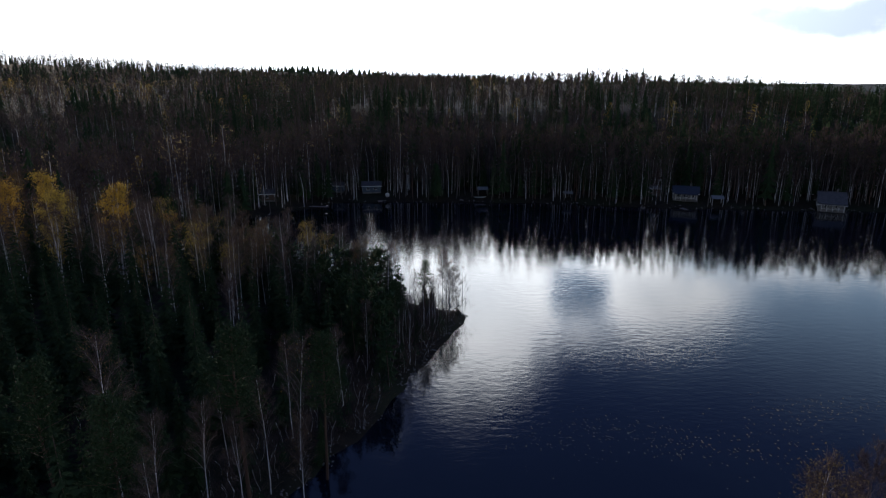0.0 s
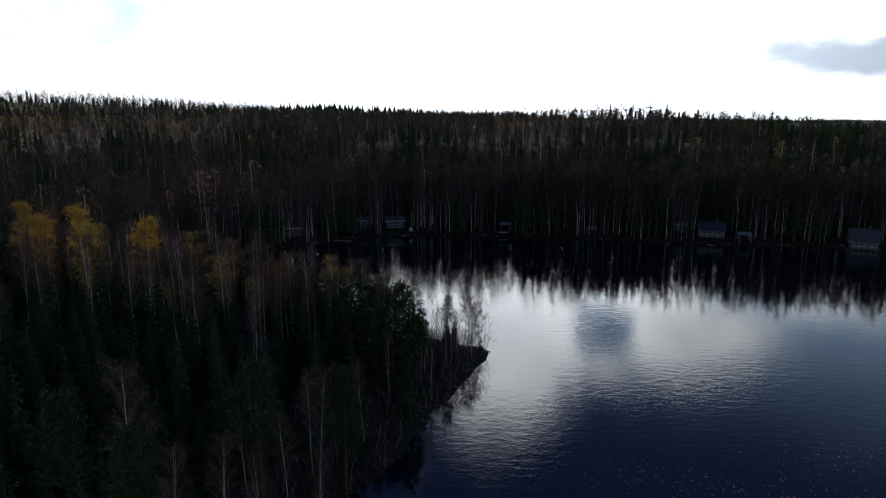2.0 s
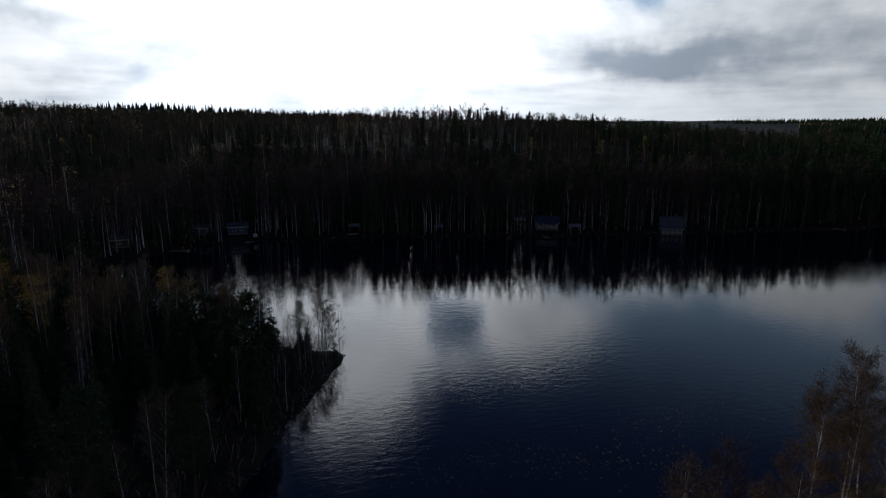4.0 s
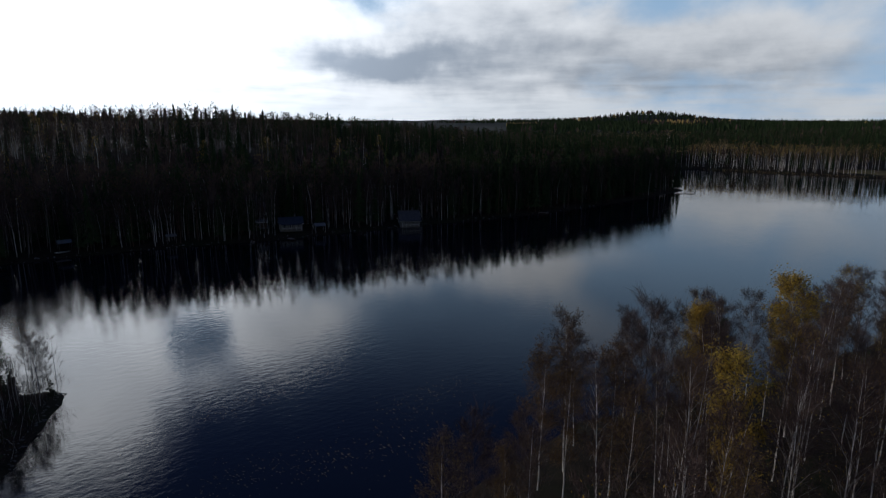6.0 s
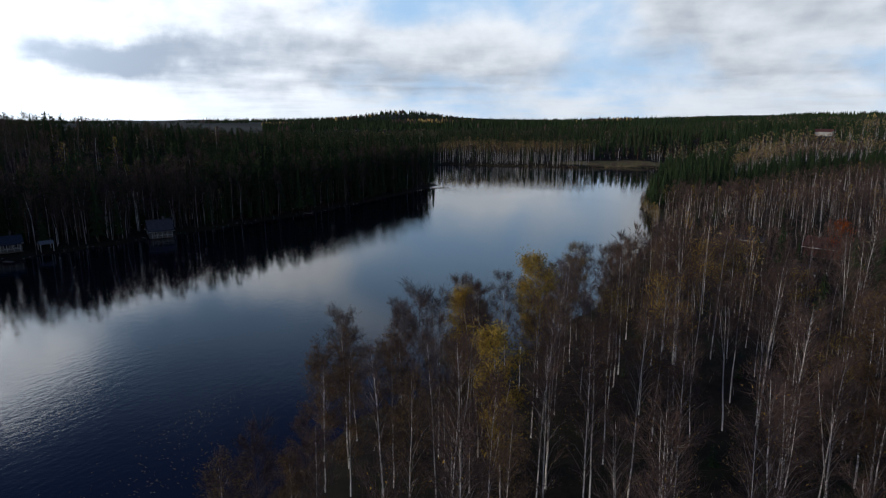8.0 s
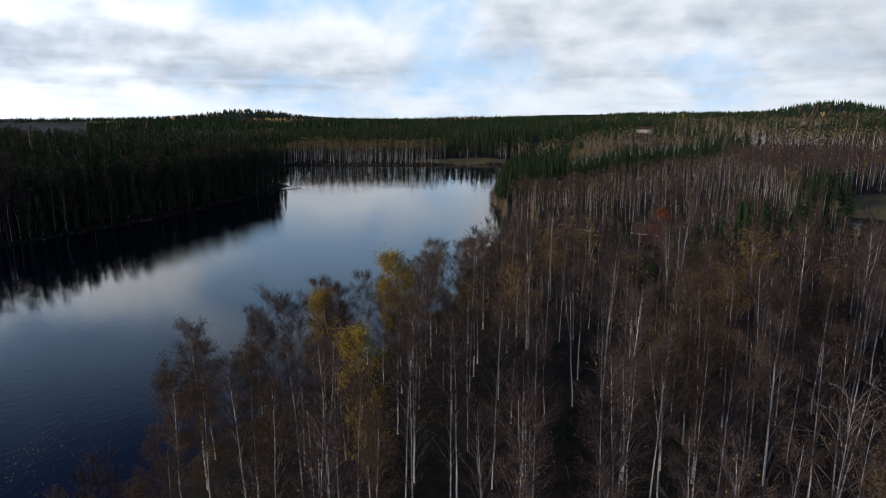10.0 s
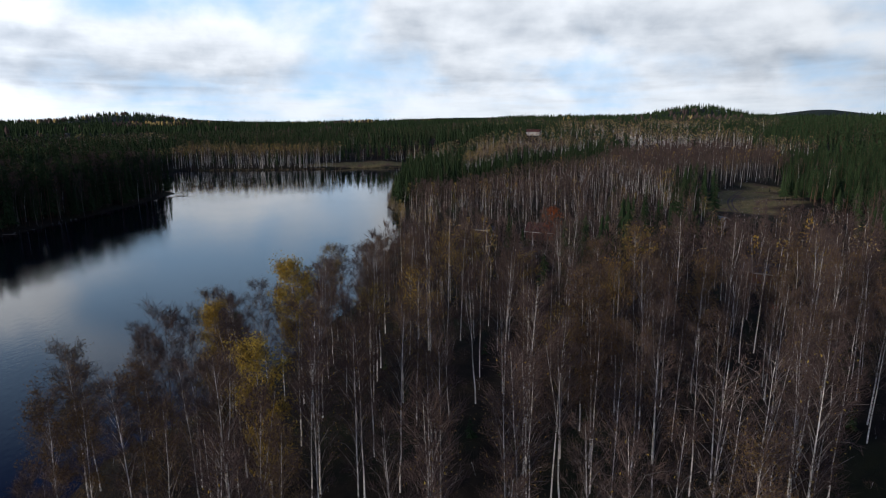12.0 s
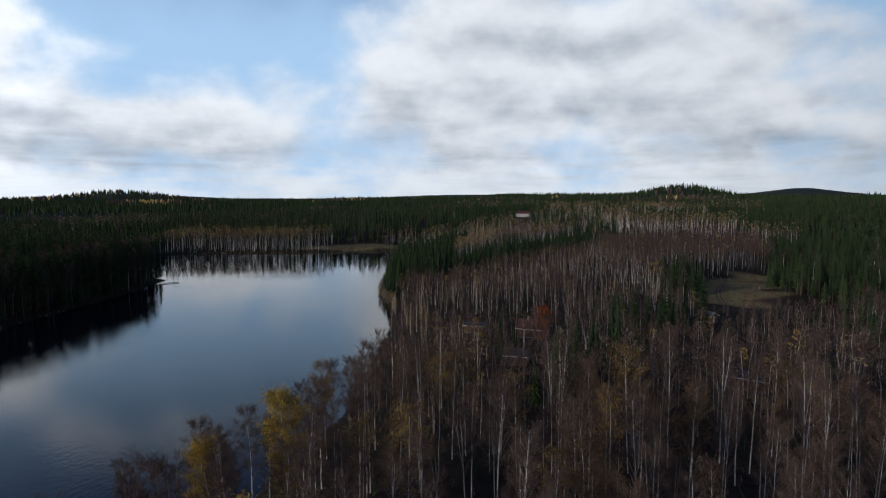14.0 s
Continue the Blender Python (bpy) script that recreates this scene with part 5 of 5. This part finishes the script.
x, y, d, r = scatter((235, -140), (340, -60), 1.5, 0.8, 121)
ok = (meadow_at(x, y) > 0.4) & (np.hypot(x - 214, y + 62) > 6)
x, y = x[ok], y[ok]
wood("meadow_tufts", "dry yellow grass tufts on the meadow", [reed_shape(i, 9, 0.7) for i in range(5, 8)], x, y, r.randint(0, 3, x.size), r.uniform(0.5, 1.2, x.size), 122)
x, y, d, r = scatter((222, -140), (345, -55), 5.0, 2.5, 123)
ok = ((meadow_at(x, y) > 0.2) & (waves(x, y, 30, 61) > 0.2) | (x < 250)) & (np.hypot(x - 214, y + 62) > 8) & (y < -62)
x, y = x[ok], y[ok]
wood("saplings", "low reddish birch saplings and small spruces round the meadow", BUSH, x, y, choose([(5, 0), (2, 1), (1, 2)], r.uniform(size=x.size)), r.uniform(0.5, 1.0, x.size), 124)

# pale specks of foam and leaves that drift on the water
r = np.random.RandomState(111)
n = 900
k = r.uniform(size=n)
x = 10 + 44 * k + r.normal(size=n) * 3.5
y = 60 + 7 * k + 4 * np.sin(k * 9) + r.normal(size=n) * 2.2
second = r.uniform(size=n) < 0.3
x = np.where(second, 30 + r.normal(size=n) * 9, x)
y = np.where(second, 84 + 0.25 * (x - 30) + r.normal(size=n) * 2, y)
afloat = shore_distance(x, y) < -2
x, y = x[afloat], y[afloat]
centre = np.column_stack([x, y, np.full(x.size, 0.012)])
a = r.uniform(0, 6.28, x.size)
s = r.uniform(0.05, 0.14, x.size)
tri = np.stack([centre + np.column_stack([np.cos(a + q), np.sin(a + q), np.zeros(x.size)]) * s[:, None] for q in (0, 2.0, 4.3)], 1)
drift = mesh_object("floating_leaves", tri.reshape(-1, 3), np.arange(3 * x.size).reshape(-1, 3), [M_REED])
tagged(drift, "pale leaves and foam specks drifting on the lake", "leaves", kind="stuff")

# wheel ruts across the meadow
def rut(side):
    u = np.linspace(0, 1, 24)
    cx, cy = 250 + 64 * u, -78 - 22 * u + 4 * np.sin(u * 3.0)
    nx, ny = np.gradient(-cy), np.gradient(cx)
    ln = np.hypot(nx, ny)
    nx, ny = nx / ln, ny / ln
    out = []
    for off in (side * 0.8 - 0.3, side * 0.8 + 0.3):
        px, py = cx + nx * off, cy + ny * off
        out.append(np.column_stack([px, py, height(px, py) + 0.06]))
    v = np.concatenate(out)
    f = [(i, i + 1, i + 25, i + 24) for i in range(23)]
    return v, f


for side in (-1, 1):
    v, f = rut(side)
    tagged(mesh_object("track", v, f, [M_BARK]), "dark wheel rut across the dry meadow", "track", kind="structure")
